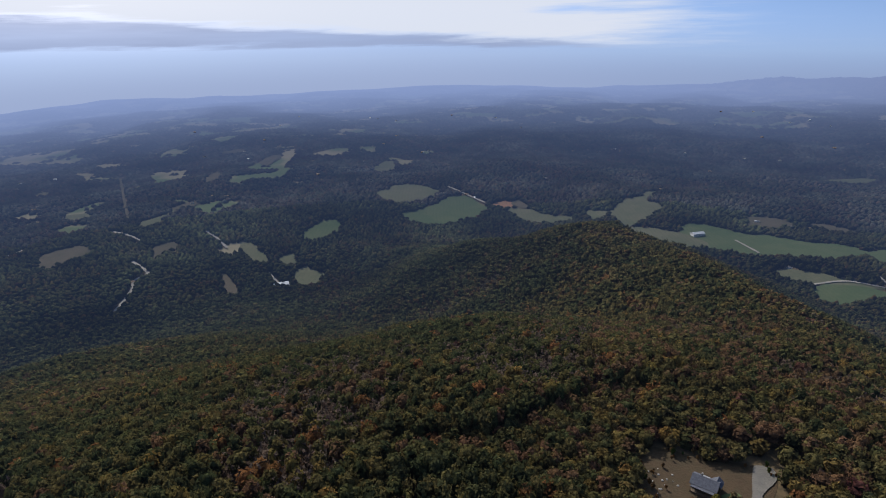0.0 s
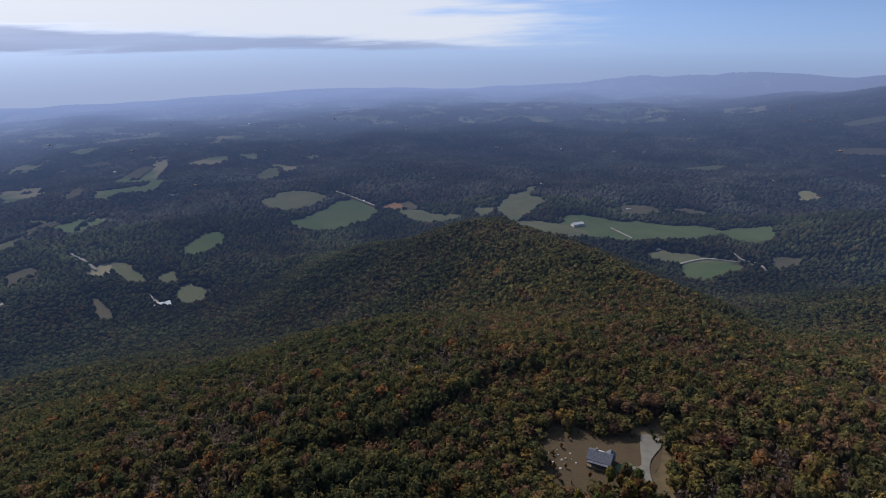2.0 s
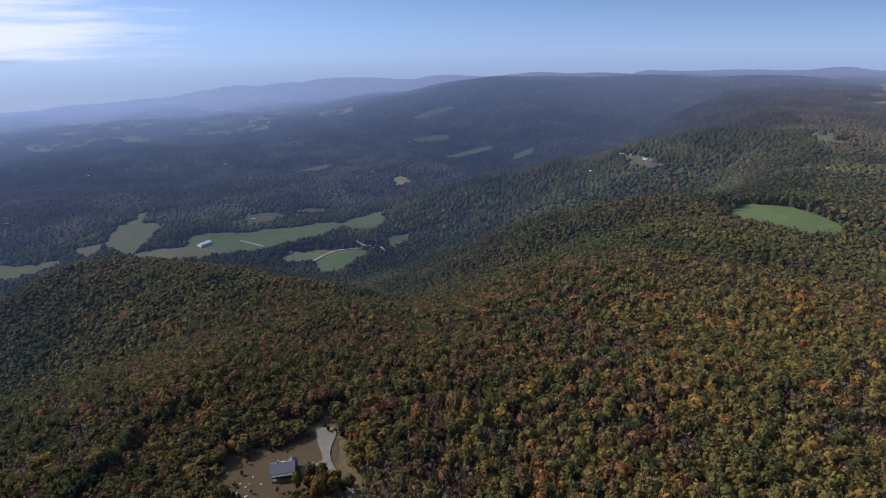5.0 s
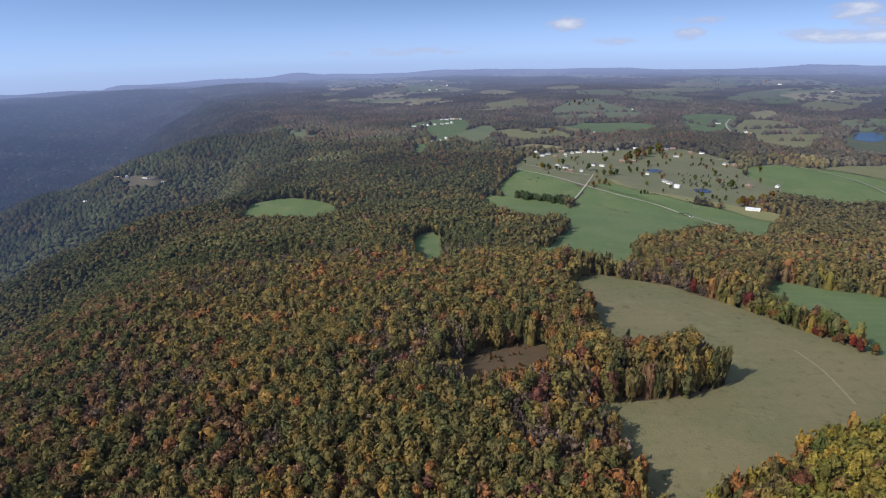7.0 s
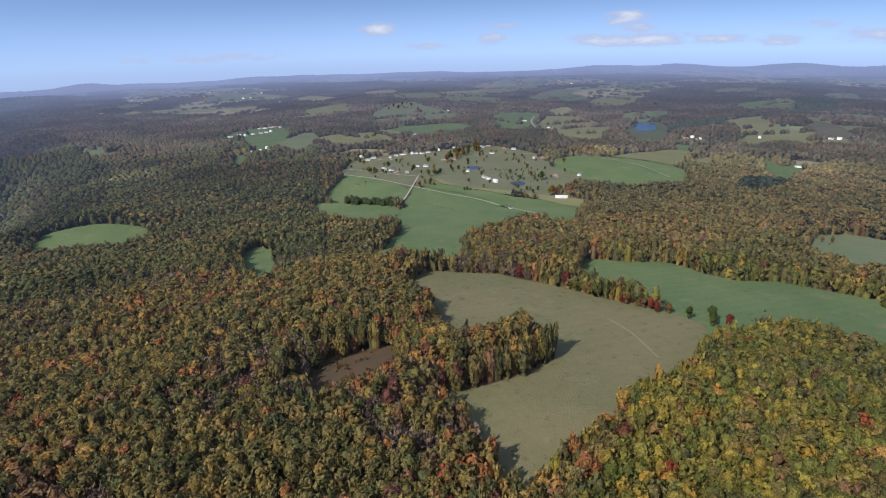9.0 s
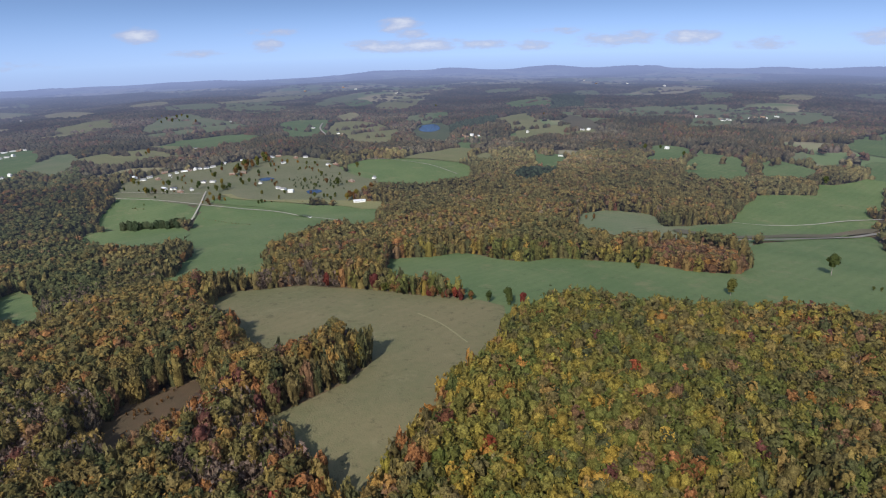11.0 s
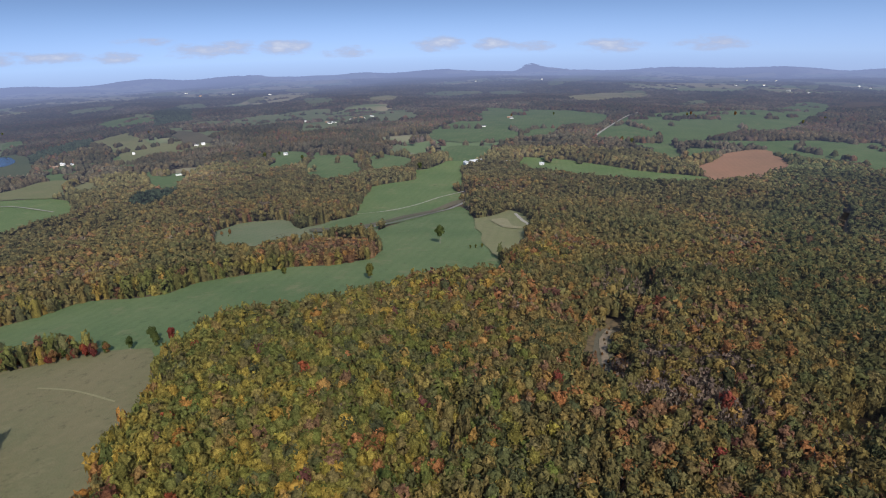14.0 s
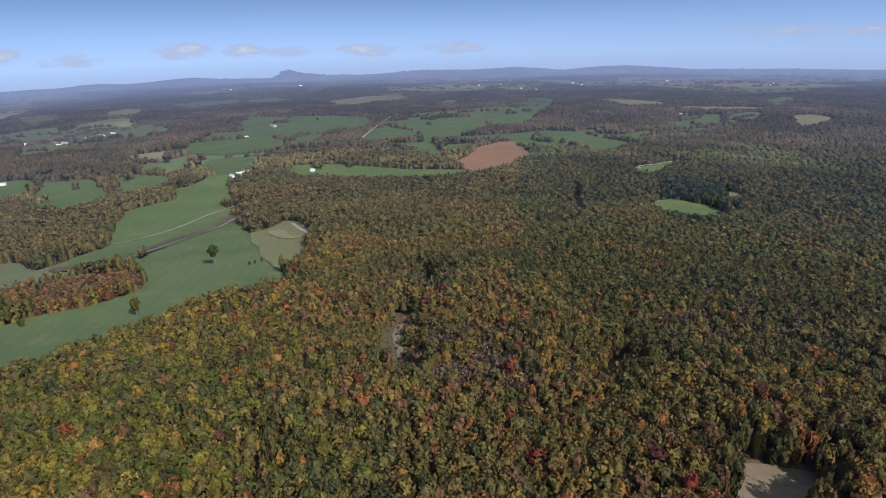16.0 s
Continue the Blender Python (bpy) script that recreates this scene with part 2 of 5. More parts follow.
def polar(az, r):
    return r * math.sin(radians(az)), r * math.cos(radians(az))


def near_line(x, y, pts):
    """Distance to a polyline of (x, y, z), and the line's z there."""
    best, level = np.full(x.shape, 1e9), np.zeros(x.shape)
    for (ax, ay, az), (bx, by, bz) in zip(pts[:-1], pts[1:]):
        dx, dy = bx - ax, by - ay
        t = np.clip(((x - ax) * dx + (y - ay) * dy) / (dx * dx + dy * dy), 0, 1)
        d = np.hypot(x - ax - t * dx, y - ay - t * dy)
        level = np.where(d < best, az + t * (bz - az), level)
        best = np.minimum(best, d)
    return best, level


def ridge(x, y, pts, slope, soft):
    """The height of a ridge with that crest, falling to either side."""
    best = np.full(x.shape, -1e9)
    for (ax, ay, az), (bx, by, bz) in zip(pts[:-1], pts[1:]):
        dx, dy = bx - ax, by - ay
        t = np.clip(((x - ax) * dx + (y - ay) * dy) / (dx * dx + dy * dy), 0, 1)
        d = np.hypot(x - ax - t * dx, y - ay - t * dy)
        best = np.maximum(best, az + t * (bz - az) - slope * (np.sqrt(d * d + soft ** 2) - soft))
    return best


def inside(x, y, pts):
    hit = np.zeros(x.shape, bool)
    for (ax, ay), (bx, by) in zip(pts, pts[1:] + pts[:1]):
        if ay != by:
            hit ^= ((ay > y) != (by > y)) & (x < (bx - ax) * (y - ay) / (by - ay) + ax)
    return hit


# brow of the escarpment: bearing, distance
BROW = [polar(a, r) for a, r in ((-120, 400), (-80, 190), (-40, 120), (0, 125), (18, 150), (30, 196), (42, 205), (52, 205), (60, 230), (66, 330), (70, 470), (74, 600),
                                 (78, 700), (81, 860), (82, 1050), (81, 1300), (79, 1700), (76, 2300), (73, 3000), (70, 3900), (66, 5200))]
PLATEAU = BROW + [(9000, 2000), (9000, -9000), (-9000, -9000), (-6000, 0)]
# spurs: fall to either side, roundness, then the crest as bearing, distance, height
SPURS = [(fall, soft, [(*polar(a, r), z) for a, r, z in s]) for fall, soft, s in (
    (0.60, 60, ((40, 236, -32), (34, 330, -40), (28, 450, -68), (21, 620, -105), (15.5, 800, -143), (13, 1050, -240))),
    (0.50, 80, ((15.5, 790, -146), (6, 860, -200), (-2, 1050, -275))),
    (0.55, 80, ((81, 720, -66), (73, 700, -66), (69, 700, -70), (64.5, 720, -94), (61, 740, -122), (57, 780, -160), (51, 880, -222), (46, 980, -290))),
    (0.50, 80, ((82, 1300, -72), (77, 1320, -76), (73.4, 1350, -74), (70, 1370, -96), (66, 1390, -148), (61, 1400, -166), (55, 1410, -198), (51, 1390, -222), (47, 1360, -252), (42, 1340, -292))),
    (0.17, 90, ((78, 3300, -105), (66, 3400, -107), (58, 3350, -108), (54, 3300, -104), (51, 3250, -140), (48.5, 3150, -210), (45, 3000, -310))),
    (0.30, 90, ((70, 3900, -140), (58, 4300, -162), (46, 4700, -205), (41, 4720, -182), (37.5, 4730, -185), (36.5, 4740, -214), (30, 4800, -226), (26, 4850, -245), (22, 4880, -290))),
    (0.45, 80, ((-60, 170, -5), (-42, 330, -75), (-36, 560, -185), (-34, 800, -275))),
)]
FAR_R = [0, 200, 320, 450, 700, 1000, 1400, 2000, 3000, 4800, 9000]
FAR_Z = [0, 0, -12, -30, -68, -76, -84, -98, -125, -182, -260]


def ground(x, y):
    """The height of the bare ground."""
    x, y = np.asarray(x, float), np.asarray(y, float)
    r = np.hypot(x, y)
    top = np.interp(r, FAR_R, FAR_Z)
    d, _ = near_line(x, y, [(*p, 0) for p in BROW])
    out = np.where(inside(x, y, PLATEAU), 0.0, d)
    ripple = (vnoise(x, y, 260, 3) - 0.5) * 2
    steep = np.interp(np.degrees(np.arctan2(x, y)), [-20, 14, 30], [0.37, 0.40, 0.52])
    fall = steep * (np.sqrt(out * out + 60.0 ** 2) - 60) + np.minimum(out, 300) * 0.12 * ripple
    z = top - fall
    for slope, soft, crest in SPURS:
        hump = ridge(x, y, crest, slope, soft) + 12 * ripple
        k = 12.0
        z = k * np.logaddexp(z / k, hump / k)
    valley = -292 + 32 * (vnoise(x, y, 620, 5) - 0.5) + 24 * (vnoise(x, y, 240, 6) - 0.5)
    z = 14.0 * np.logaddexp(z / 14.0, valley / 14.0)
    swell = np.clip((r - 250) / 1500, 0, 1)
    z = z + swell * (22 * (vnoise(x, y, 420, 1) - 0.5) + 8 * (vnoise(x, y, 150, 2) - 0.5))
    for a, rr, h, w in HILLS:
        hx, hy = polar(a, rr)
        z = z + h * np.exp(-((x - hx) ** 2 + (y - hy) ** 2) / (w * w))
    return z


HILLS = ((176.5, 4700, 42, 70), (178.0, 4720, 34, 190), (133, 4760, 34, 300), (142, 4760, 36, 300), (126, 4760, 20, 300), (190, 4760, 34, 330), (168, 4760, 30, 300), (198, 4780, 36, 260),
         (207, 4780, 26, 350), (82, 4700, 30, 160), (95, 4700, 20, 260), (150, 4760, 36, 300), (160, 4780, 34, 260))

# fields: name, cover, layer, outline in metres
FIELDS = []


def field(name, cover, layer, *outline):
    FIELDS.append((name, cover, layer, outline))


field("yard_clearing", "rust", 0, (67, 169), (76, 169), (87, 162), (100, 160), (111, 157), (103, 145), (96, 139), (77, 132), (67, 137), (60, 146))
field("driveway", "grey", 1, (102, 158), (104, 158), (107, 157), (107, 153), (105, 150), (100, 146), (97, 142), (95, 137), (93, 130), (92, 121), (88, 121), (90, 128), (93, 136), (93, 141), (91, 143), (92, 144), (95, 143), (97, 147), (99, 152))
field("lawn", "green", 1, (84, 147), (91, 147), (88, 143), (84, 143))
field("bare_clearing", "dirt", 0, (-123, -138), (-132, -138), (-145, -131), (-148, -127), (-111, -101), (-101, -104))
# trees cleared towards the camera so the pond stays in its view
field("lake_shore", "dull", 0, (1202, -985), (1126, -1050), (902, -837), (955, -786))
field("pasture", "green", 1, (705, -104), (766, -131), (830, -166), (906, -195), (841, -233), (771, -263), (691, -219), (706, -186), (736, -148), (754, -121))
field("pasture", "green", 1, (752, -114), (733, -147), (688, -217), (555, -173), (552, -160), (531, -135), (559, -118), (617, -112))
field("pasture", "green", 0, (730, -245), (683, -217), (560, -174), (485, -144), (443, -125), (440, -110), (374, -100), (398, -124), (372, -132), (361, -143), (353, -161), (423, -189), (442, -208), (462, -242), (486, -286), (528, -336), (645, -321), (753, -268))
field("pasture", "green", 1, (779, -273), (793, -306), (731, -322), (691, -342), (641, -375), (597, -397), (567, -411), (456, -326), (462, -299), (633, -329), (720, -294))
field("pasture", "olive", 2, (822, -287), (781, -318), (729, -325), (694, -359), (655, -389), (604, -429), (571, -427), (560, -407), (598, -392), (648, -365), (711, -329), (784, -303))
field("village_green", "meadow", 0, (897, -175), (976, -220), (1023, -237), (1044, -314), (1031, -373), (1037, -449), (1036, -524), (962, -545), (897, -553), (830, -514), (750, -508), (697, -505), (628, -415), (619, -388), (634, -392), (652, -374), (723, -327), (755, -261), (835, -227))
field("hay_patch", "tan", 0, (1101, -199), (1121, -250), (1125, -292), (1094, -334), (1067, -320), (1066, -282), (1062, -257), (1066, -220))
field("pasture", "green", 0, (863, -538), (873, -628), (802, -674), (723, -709), (625, -630), (598, -580), (607, -528), (629, -486), (665, -470), (766, -495))
field("hill_pasture", "olive", 1, (841, -654), (850, -743), (857, -811), (797, -814), (718, -784), (682, -730), (716, -702), (797, -670))
field("pasture", "green", 0, (1409, -414), (1411, -478), (1378, -589), (1307, -615), (1255, -589), (1215, -517), (1194, -452), (1193, -400), (1287, -382))
field("hill_pasture", "pale", 0, (1745, -484), (1933, -592), (1953, -678), (1895, -680), (1798, -659), (1629, -703), (1470, -674), (1460, -592), (1435, -538), (1468, -477), (1462, -411), (1660, -451))
field("pasture", "green", 0, (1449, -723), (1529, -789), (1500, -883), (1452, -889), (1341, -805), (1239, -754), (1210, -714), (1173, -645), (1209, -619), (1284, -666))
field("hill_pasture", "olive", 0, (1333, -809), (1419, -886), (1374, -945), (1269, -941), (1143, -897), (1084, -841), (979, -750), (975, -704), (1013, -678), (1099, -695), (1193, -725))
field("hill_pasture", "olive", 0, (1331, -343), (1384, -390), (1380, -421), (1282, -441), (1226, -436), (1133, -359), (1184, -330), (1207, -293), (1209, -251), (1326, -285))
field("pasture", "green", 0, (1429, -37), (1528, -69), (1570, -131), (1548, -188), (1426, -201), (1191, -121), (1132, -104), (1162, -95), (1125, -70), (1037, -45), (1070, -31), (1183, -57), (1314, -46))
field("pasture", "pale", 0, (1185, -143), (1223, -124), (1424, -214), (1387, -249), (1180, -201), (1116, -157))
field("hay_patch", "pale", 0, (1416, 263), (1451, 235), (1460, 189), (1288, 144), (1220, 165), (1228, 206))
field("pasture", "green", 0, (646, 176), (753, 183), (730, 142), (718, 106), (694, 76), (667, 59), (600, 84), (606, 120), (620, 146))
field("pasture", "green", 0, (495, -10), (522, -25), (516, -37), (474, -42), (421, -41), (371, -25), (373, -15), (457, -14))
field("hill_pasture", "olive", 0, (1321, -225), (1346, -295), (1345, -375), (1277, -394), (1162, -324), (1140, -261), (1222, -220))
field("hay_patch", "olive", 0, (1941, -292), (1966, -372), (2060, -469), (1814, -431), (1670, -332), (1745, -288))
field("hay_patch", "tan", 0, (1817, -239), (1798, -323), (1681, -302), (1696, -239))
field("pasture", "pale", 0, (2051, -809), (2001, -1052), (1782, -930), (1752, -781))
field("pasture", "pale", 0, (2174, -1297), (2185, -1483), (2001, -1352), (1848, -1125))
field("hay_patch", "tan", 0, (2250, -886), (2403, -1186), (2279, -1126), (2133, -862))
field("hay_patch", "tan", 0, (2708, -1252), (2657, -1469), (2557, -1416), (2510, -1187))
field("pasture", "pale", 0, (1362, -1072), (1394, -1185), (1323, -1213), (1250, -1167), (1170, -1031), (1190, -972))
field("hill_pasture", "olive", 0, (1742, -1239), (1877, -1457), (1848, -1533), (1654, -1409), (1564, -1234), (1565, -1167))
field("pasture", "green", 0, (944, -877), (930, -952), (854, -962), (805, -839), (842, -797))
field("hill_pasture", "olive", 0, (1052, -1099), (1123, -1267), (1109, -1351), (955, -1186), (869, -1122), (848, -1151), (791, -1151), (738, -1141), (724, -1109), (747, -1045), (802, -1016), (806, -926), (846, -954), (864, -1012), (914, -1051), (1001, -1086))
field("hill_pasture", "scrub", 1, (968, -1331), (846, -1255), (738, -1152), (792, -1118), (869, -1178))
field("pasture", "green", 0, (885, -997), (882, -1043), (830, -1020), (760, -898), (780, -887))
field("hill_pasture", "pale", 0, (1054, -1388), (1006, -1584), (937, -1778), (851, -1805), (731, -1422), (758, -1298), (796, -1205), (884, -1235))
field("hill_pasture", "pale", 0, (922, -1789), (789, -1897), (750, -1827), (596, -1826), (520, -1884), (426, -1730), (403, -1473), (483, -1487), (531, -1401), (575, -1284), (615, -1268), (745, -1619), (813, -1706))
field("hill_pasture", "green", 0, (311, -1343), (285, -1487), (239, -1676), (253, -1831), (232, -1878), (71, -1802), (-43, -1756), (-115, -1662), (-74, -1403), (3, -1462), (18, -1231), (114, -1206), (181, -1187), (280, -1206))
field("hill_pasture", "green", 0, (-33, -1191), (-109, -1451), (-163, -1628), (-262, -1680), (-433, -1696), (-667, -1995), (-761, -2182), (-817, -2062), (-539, -1490), (-478, -1409), (-414, -1382), (-343, -1367), (-275, -1255), (-270, -1250), (-178, -1100), (-143, -1133), (-116, -1176), (-93, -1215))
field("pasture", "green", 0, (-150, -1139), (-218, -1226), (-286, -1252), (-360, -1257), (-474, -1292), (-536, -1268), (-611, -1288), (-515, -1071), (-436, -1020), (-405, -1070), (-362, -1099), (-352, -1189), (-307, -1163), (-256, -1105), (-194, -1029), (-163, -1060))
field("ploughed_field", "clay", 1, (-203, -977), (-245, -1047), (-284, -1115), (-327, -1148), (-361, -1160), (-358, -1095), (-363, -1009), (-333, -970), (-274, -893), (-233, -882), (-208, -891))
field("pasture", "green", 0, (84, -1039), (31, -1048), (-55, -1004), (-135, -944), (-231, -907), (-250, -890), (-169, -833), (-121, -848), (-89, -869), (-5, -902), (73, -933))
field("pasture", "green", 0, (444, -927), (453, -998), (481, -1058), (450, -1076), (396, -1034), (356, -974), (320, -889), (325, -816), (362, -804))
field("pasture", "green", 0, (564, -1044), (547, -1073), (515, -1067), (479, -1041), (455, -935), (485, -899))
field("pasture", "green", 0, (360, -1032), (343, -1053), (291, -1035), (264, -1004), (261, -988), (270, -912), (292, -905), (314, -905))
field("pasture", "green", 0, (243, -928), (219, -944), (207, -1004), (163, -1013), (137, -990), (162, -940), (149, -891), (172, -795), (218, -847))
field("pasture", "green", 0, (240, -1141), (199, -1151), (149, -1144), (134, -1101), (140, -1049), (170, -966), (191, -996))
field("pasture", "pale", 0, (358, -1155), (339, -1191), (294, -1071), (314, -1047))
field("pasture", "green", 0, (279, -794), (253, -840), (223, -864), (179, -887), (152, -891), (137, -794), (152, -812), (112, -739), (162, -739), (186, -693), (223, -638), (241, -633), (257, -710))
field("pasture", "pale", 0, (382, -542), (377, -589), (350, -610), (320, -625), (284, -576), (273, -542), (288, -504), (265, -415), (288, -422))
field("pasture", "green", 1, (249, -621), (207, -681), (179, -711), (145, -767), (124, -755), (129, -723), (152, -654), (175, -583), (196, -535), (221, -516), (250, -538))
field("pasture", "green", 0, (347, -250), (335, -268), (322, -299), (311, -313), (282, -315), (265, -321), (260, -343), (226, -363), (198, -391), (166, -393), (144, -410), (141, -421), (166, -482), (188, -541), (160, -625), (128, -719), (102, -656), (90, -603), (84, -592), (52, -480), (33, -346), (50, -351), (67, -339), (86, -332), (98, -310), (109, -307), (125, -283), (139, -277), (153, -271), (167, -263), (178, -250), (183, -231), (180, -218), (182, -207), (225, -224), (251, -226), (279, -208), (303, -215))
field("brush_strip", "scrub", 2, (268, -537), (205, -557), (168, -652), (132, -739), (123, -735), (162, -632), (200, -544), (234, -518))
field("hay_patch", "olive", 1, (92, -601), (78, -643), (56, -691), (45, -651), (28, -562), (30, -456), (39, -425), (42, -402), (63, -466), (73, -505))
field("bare_patch", "tan", 2, (79, -600), (65, -612), (47, -572), (36, -557), (52, -548), (66, -561))
field("pasture", "green", 0, (-358, -624), (-416, -664), (-444, -622), (-443, -576), (-378, -509), (-357, -536), (-362, -594))
field("pasture", "green", 0, (-464, -835), (-489, -855), (-555, -874), (-534, -834), (-453, -759), (-433, -764))
field("pasture", "pale", 0, (-502, -685), (-516, -679), (-521, -639), (-459, -592))
field("pasture", "green", 0, (-845, -1362), (-910, -1416), (-997, -1424), (-994, -1361), (-867, -1211), (-829, -1196), (-733, -1094), (-770, -1215))
field("pasture", "pale", 0, (-1015, -1380), (-1119, -1407), (-1085, -1332), (-949, -1226), (-895, -1213))
field("hay_patch", "tan", 0, (-1141, -1311), (-1190, -1294), (-1167, -1199), (-1047, -1134), (-1033, -1167))
field("pasture", "green", 0, (-536, -1196), (-572, -1201), (-611, -1173), (-715, -1240), (-708, -1204), (-575, -1056), (-507, -992), (-424, -943))
field("pasture", "pale", 0, (-1352, -1697), (-1518, -1760), (-1461, -1668), (-1244, -1478))
field("hay_patch", "tan", 0, (-893, -1981), (-1055, -1848), (-1001, -1623), (-849, -1642))
field("hay_patch", "tan", 0, (-982, -1592), (-1221, -1516), (-1155, -1433), (-992, -1521))
field("hill_pasture", "pale", 0, (-6, -4383), (-257, -4586), (-470, -4230), (-376, -3705), (-71, -3784))
field("hay_patch", "tan", 0, (-40, -2404), (-159, -2533), (-312, -2427), (-243, -2227), (-75, -2175))
field("pasture", "pale", 0, (-341, -2051), (-459, -2234), (-461, -2126), (-391, -1906))
field("hay_patch", "tan", 0, (749, -2197), (712, -2460), (617, -2164), (682, -2060))
field("pasture", "pale", 0, (1039, -2329), (921, -2283), (800, -1979), (868, -1988))
field("pasture", "green", 0, (711, -858), (711, -883), (673, -888), (617, -879), (590, -807), (541, -720), (598, -752))
field("pasture", "green", 0, (855, -979), (869, -1028), (835, -1018), (741, -893), (766, -888))
field("pasture", "pale", 0, (1092, -2354), (945, -2261), (818, -1948), (870, -1925))
field("hay_patch", "olive", 0, (765, -2231), (733, -2477), (640, -2182), (667, -2002))
field("pasture", "pale", 0, (633, -2556), (563, -2677), (378, -2705), (357, -2566), (508, -2431))
field("valley_pasture", "meadow", 0, (-236, 1975), (-201, 2066), (-157, 2067), (-160, 1960), (-196, 1902))
field("valley_pasture", "meadow", 0, (-197, 1582), (-151, 1671), (-111, 1702), (-35, 1668), (1, 1615), (-34, 1561), (-93, 1511), (-137, 1492))
field("valley_pasture", "field", 0, (-111, 1426), (-62, 1465), (-3, 1532), (29, 1584), (76, 1571), (119, 1489), (96, 1412), (38, 1380), (-17, 1334), (-72, 1364))
field("ploughed_field", "clay", 0, (125, 1509), (165, 1532), (205, 1518), (181, 1470), (144, 1470))
field("hay_patch", "scrub", 0, (186, 1516), (220, 1541), (223, 1455), (195, 1464))
field("valley_pasture", "meadow", 0, (167, 1476), (217, 1465), (265, 1401), (331, 1370), (266, 1334), (190, 1371))
field("valley_pasture", "meadow", 0, (343, 1377), (376, 1397), (401, 1351), (366, 1306))
field("valley_pasture", "meadow", 0, (401, 1359), (458, 1439), (526, 1470), (512, 1397), (533, 1359), (460, 1274), (450, 1271), (409, 1232), (396, 1272))
field("valley_pasture", "field", 0, (-322, 1279), (-295, 1308), (-284, 1359), (-249, 1353), (-233, 1316), (-257, 1247), (-296, 1221))
field("valley_pasture", "meadow", 0, (-290, 1044), (-290, 1089), (-266, 1092), (-226, 1047), (-233, 990), (-263, 983))
field("valley_pasture", "meadow", 0, (-346, 1133), (-313, 1152), (-292, 1120), (-314, 1064))
field("orchard_ground", "meadow", 0, (-449, 1216), (-424, 1229), (-345, 1105), (-362, 1083), (-384, 1094))
field("orchard_ground", "scrub", 0, (-826, 1108), (-816, 1167), (-753, 1186), (-713, 1128), (-747, 1073), (-766, 1036))
field("hay_patch", "scrub", 0, (-612, 1164), (-592, 1200), (-569, 1203), (-564, 1113), (-588, 1106))
field("hay_patch", "scrub", 0, (-431, 1027), (-414, 1039), (-355, 950), (-382, 936), (-399, 958))
field("valley_pasture", "meadow", 0, (-989, 1470), (-926, 1489), (-869, 1421), (-919, 1383))
field("orchard_ground", "meadow", 0, (-722, 1318), (-686, 1421), (-674, 1505), (-662, 1439), (-678, 1288))
field("hay_patch", "scrub", 0, (-710, 1443), (-676, 1539), (-637, 1505), (-667, 1450))
field("hay_patch", "scrub", 0, (-644, 2055), (-634, 2184), (-579, 2151), (-588, 2026), (-608, 1979))
field("hay_patch", "scrub", 0, (-747, 1825), (-761, 1971), (-692, 1819), (-693, 1717))
field("hay_patch", "scrub", 0, (-853, 2267), (-761, 2292), (-756, 2238), (-827, 2224))
field("hay_patch", "meadow", 0, (536, 1501), (592, 1544), (558, 1471), (513, 1415))
field("hay_patch", "scrub", 0, (699, 1301), (779, 1295), (803, 1245), (685, 1217))
field("hay_patch", "scrub", 0, (832, 1270), (899, 1215), (907, 1173), (820, 1223))
field("valley_pasture", "field", 0, (543, 1251), (600, 1232), (653, 1186), (699, 1185), (746, 1135), (824, 1110), (836, 1057), (750, 1008), (678, 1029), (627, 1037), (564, 1074), (529, 1084), (502, 1176))
field("valley_pasture", "field", 0, (838, 1074), (884, 1081), (951, 1051), (916, 1003), (863, 964), (810, 970), (790, 1001))
field("valley_pasture", "field", 0, (629, 914), (673, 917), (736, 854), (698, 839), (633, 825), (595, 841))
field("valley_pasture", "meadow", 0, (390, 1232), (445, 1248), (518, 1182), (547, 1117), (479, 1093), (284, 750), (253, 757))
field("valley_pasture", "scrub", 0, (805, 893), (865, 889), (846, 852), (755, 817))
field("valley_pasture", "meadow", 0, (592, 988), (647, 978), (679, 935), (742, 862), (665, 904), (609, 919))
field("hay_patch", "tan", 0, (1193, 1285), (1247, 1295), (1254, 1240), (1158, 1198))
field("valley_pasture", "meadow", 0, (442, 1342), (508, 1417), (543, 1404), (530, 1351), (456, 1275))
field("hay_patch", "meadow", 0, (1562, 1409), (1780, 1340), (1752, 1307), (1568, 1370))
field("hay_patch", "meadow", 0, (1134, 1707), (1286, 1692), (1261, 1641), (1128, 1664))
field("hay_patch", "meadow", 0, (1911, 1890), (2133, 1834), (2086, 1777), (1888, 1835))
field("hay_patch", "meadow", 0, (1699, 1198), (1857, 1206), (1814, 1167), (1673, 1161))
field("hay_patch", "scrub", 0, (1656, 1656), (1783, 1544), (1724, 1503), (1622, 1593))
field("hay_patch", "scrub", 0, (1211, 566), (1208, 529), (1133, 417), (1129, 468))
field("meadow", "brown", 0, (329, -95), (364, -134), (344, -156), (322, -175), (285, -195), (253, -214), (221, -226), (197, -228), (165, -181), (154, -156), (146, -130), (137, -109), (130, -92), (125, -79), (127, -70), (145, -74), (155, -74), (170, -74), (189, -71), (190, -86), (190, -113), (194, -125), (198, -133), (200, -132), (223, -134), (231, -123), (222, -109), (223, -101), (230, -92), (251, -95), (281, -108))
field("clearing_strip", "rust", 0, (233, -24), (244, -39), (247, -56), (243, -73), (205, -56), (202, -42), (197, -27), (196, -21))
field("driveway_gap", "scrub", 0, (-21, -282), (-29, -286), (-29, -262), (-21, -209), (-20, -204), (-15, -207), (-19, -261))
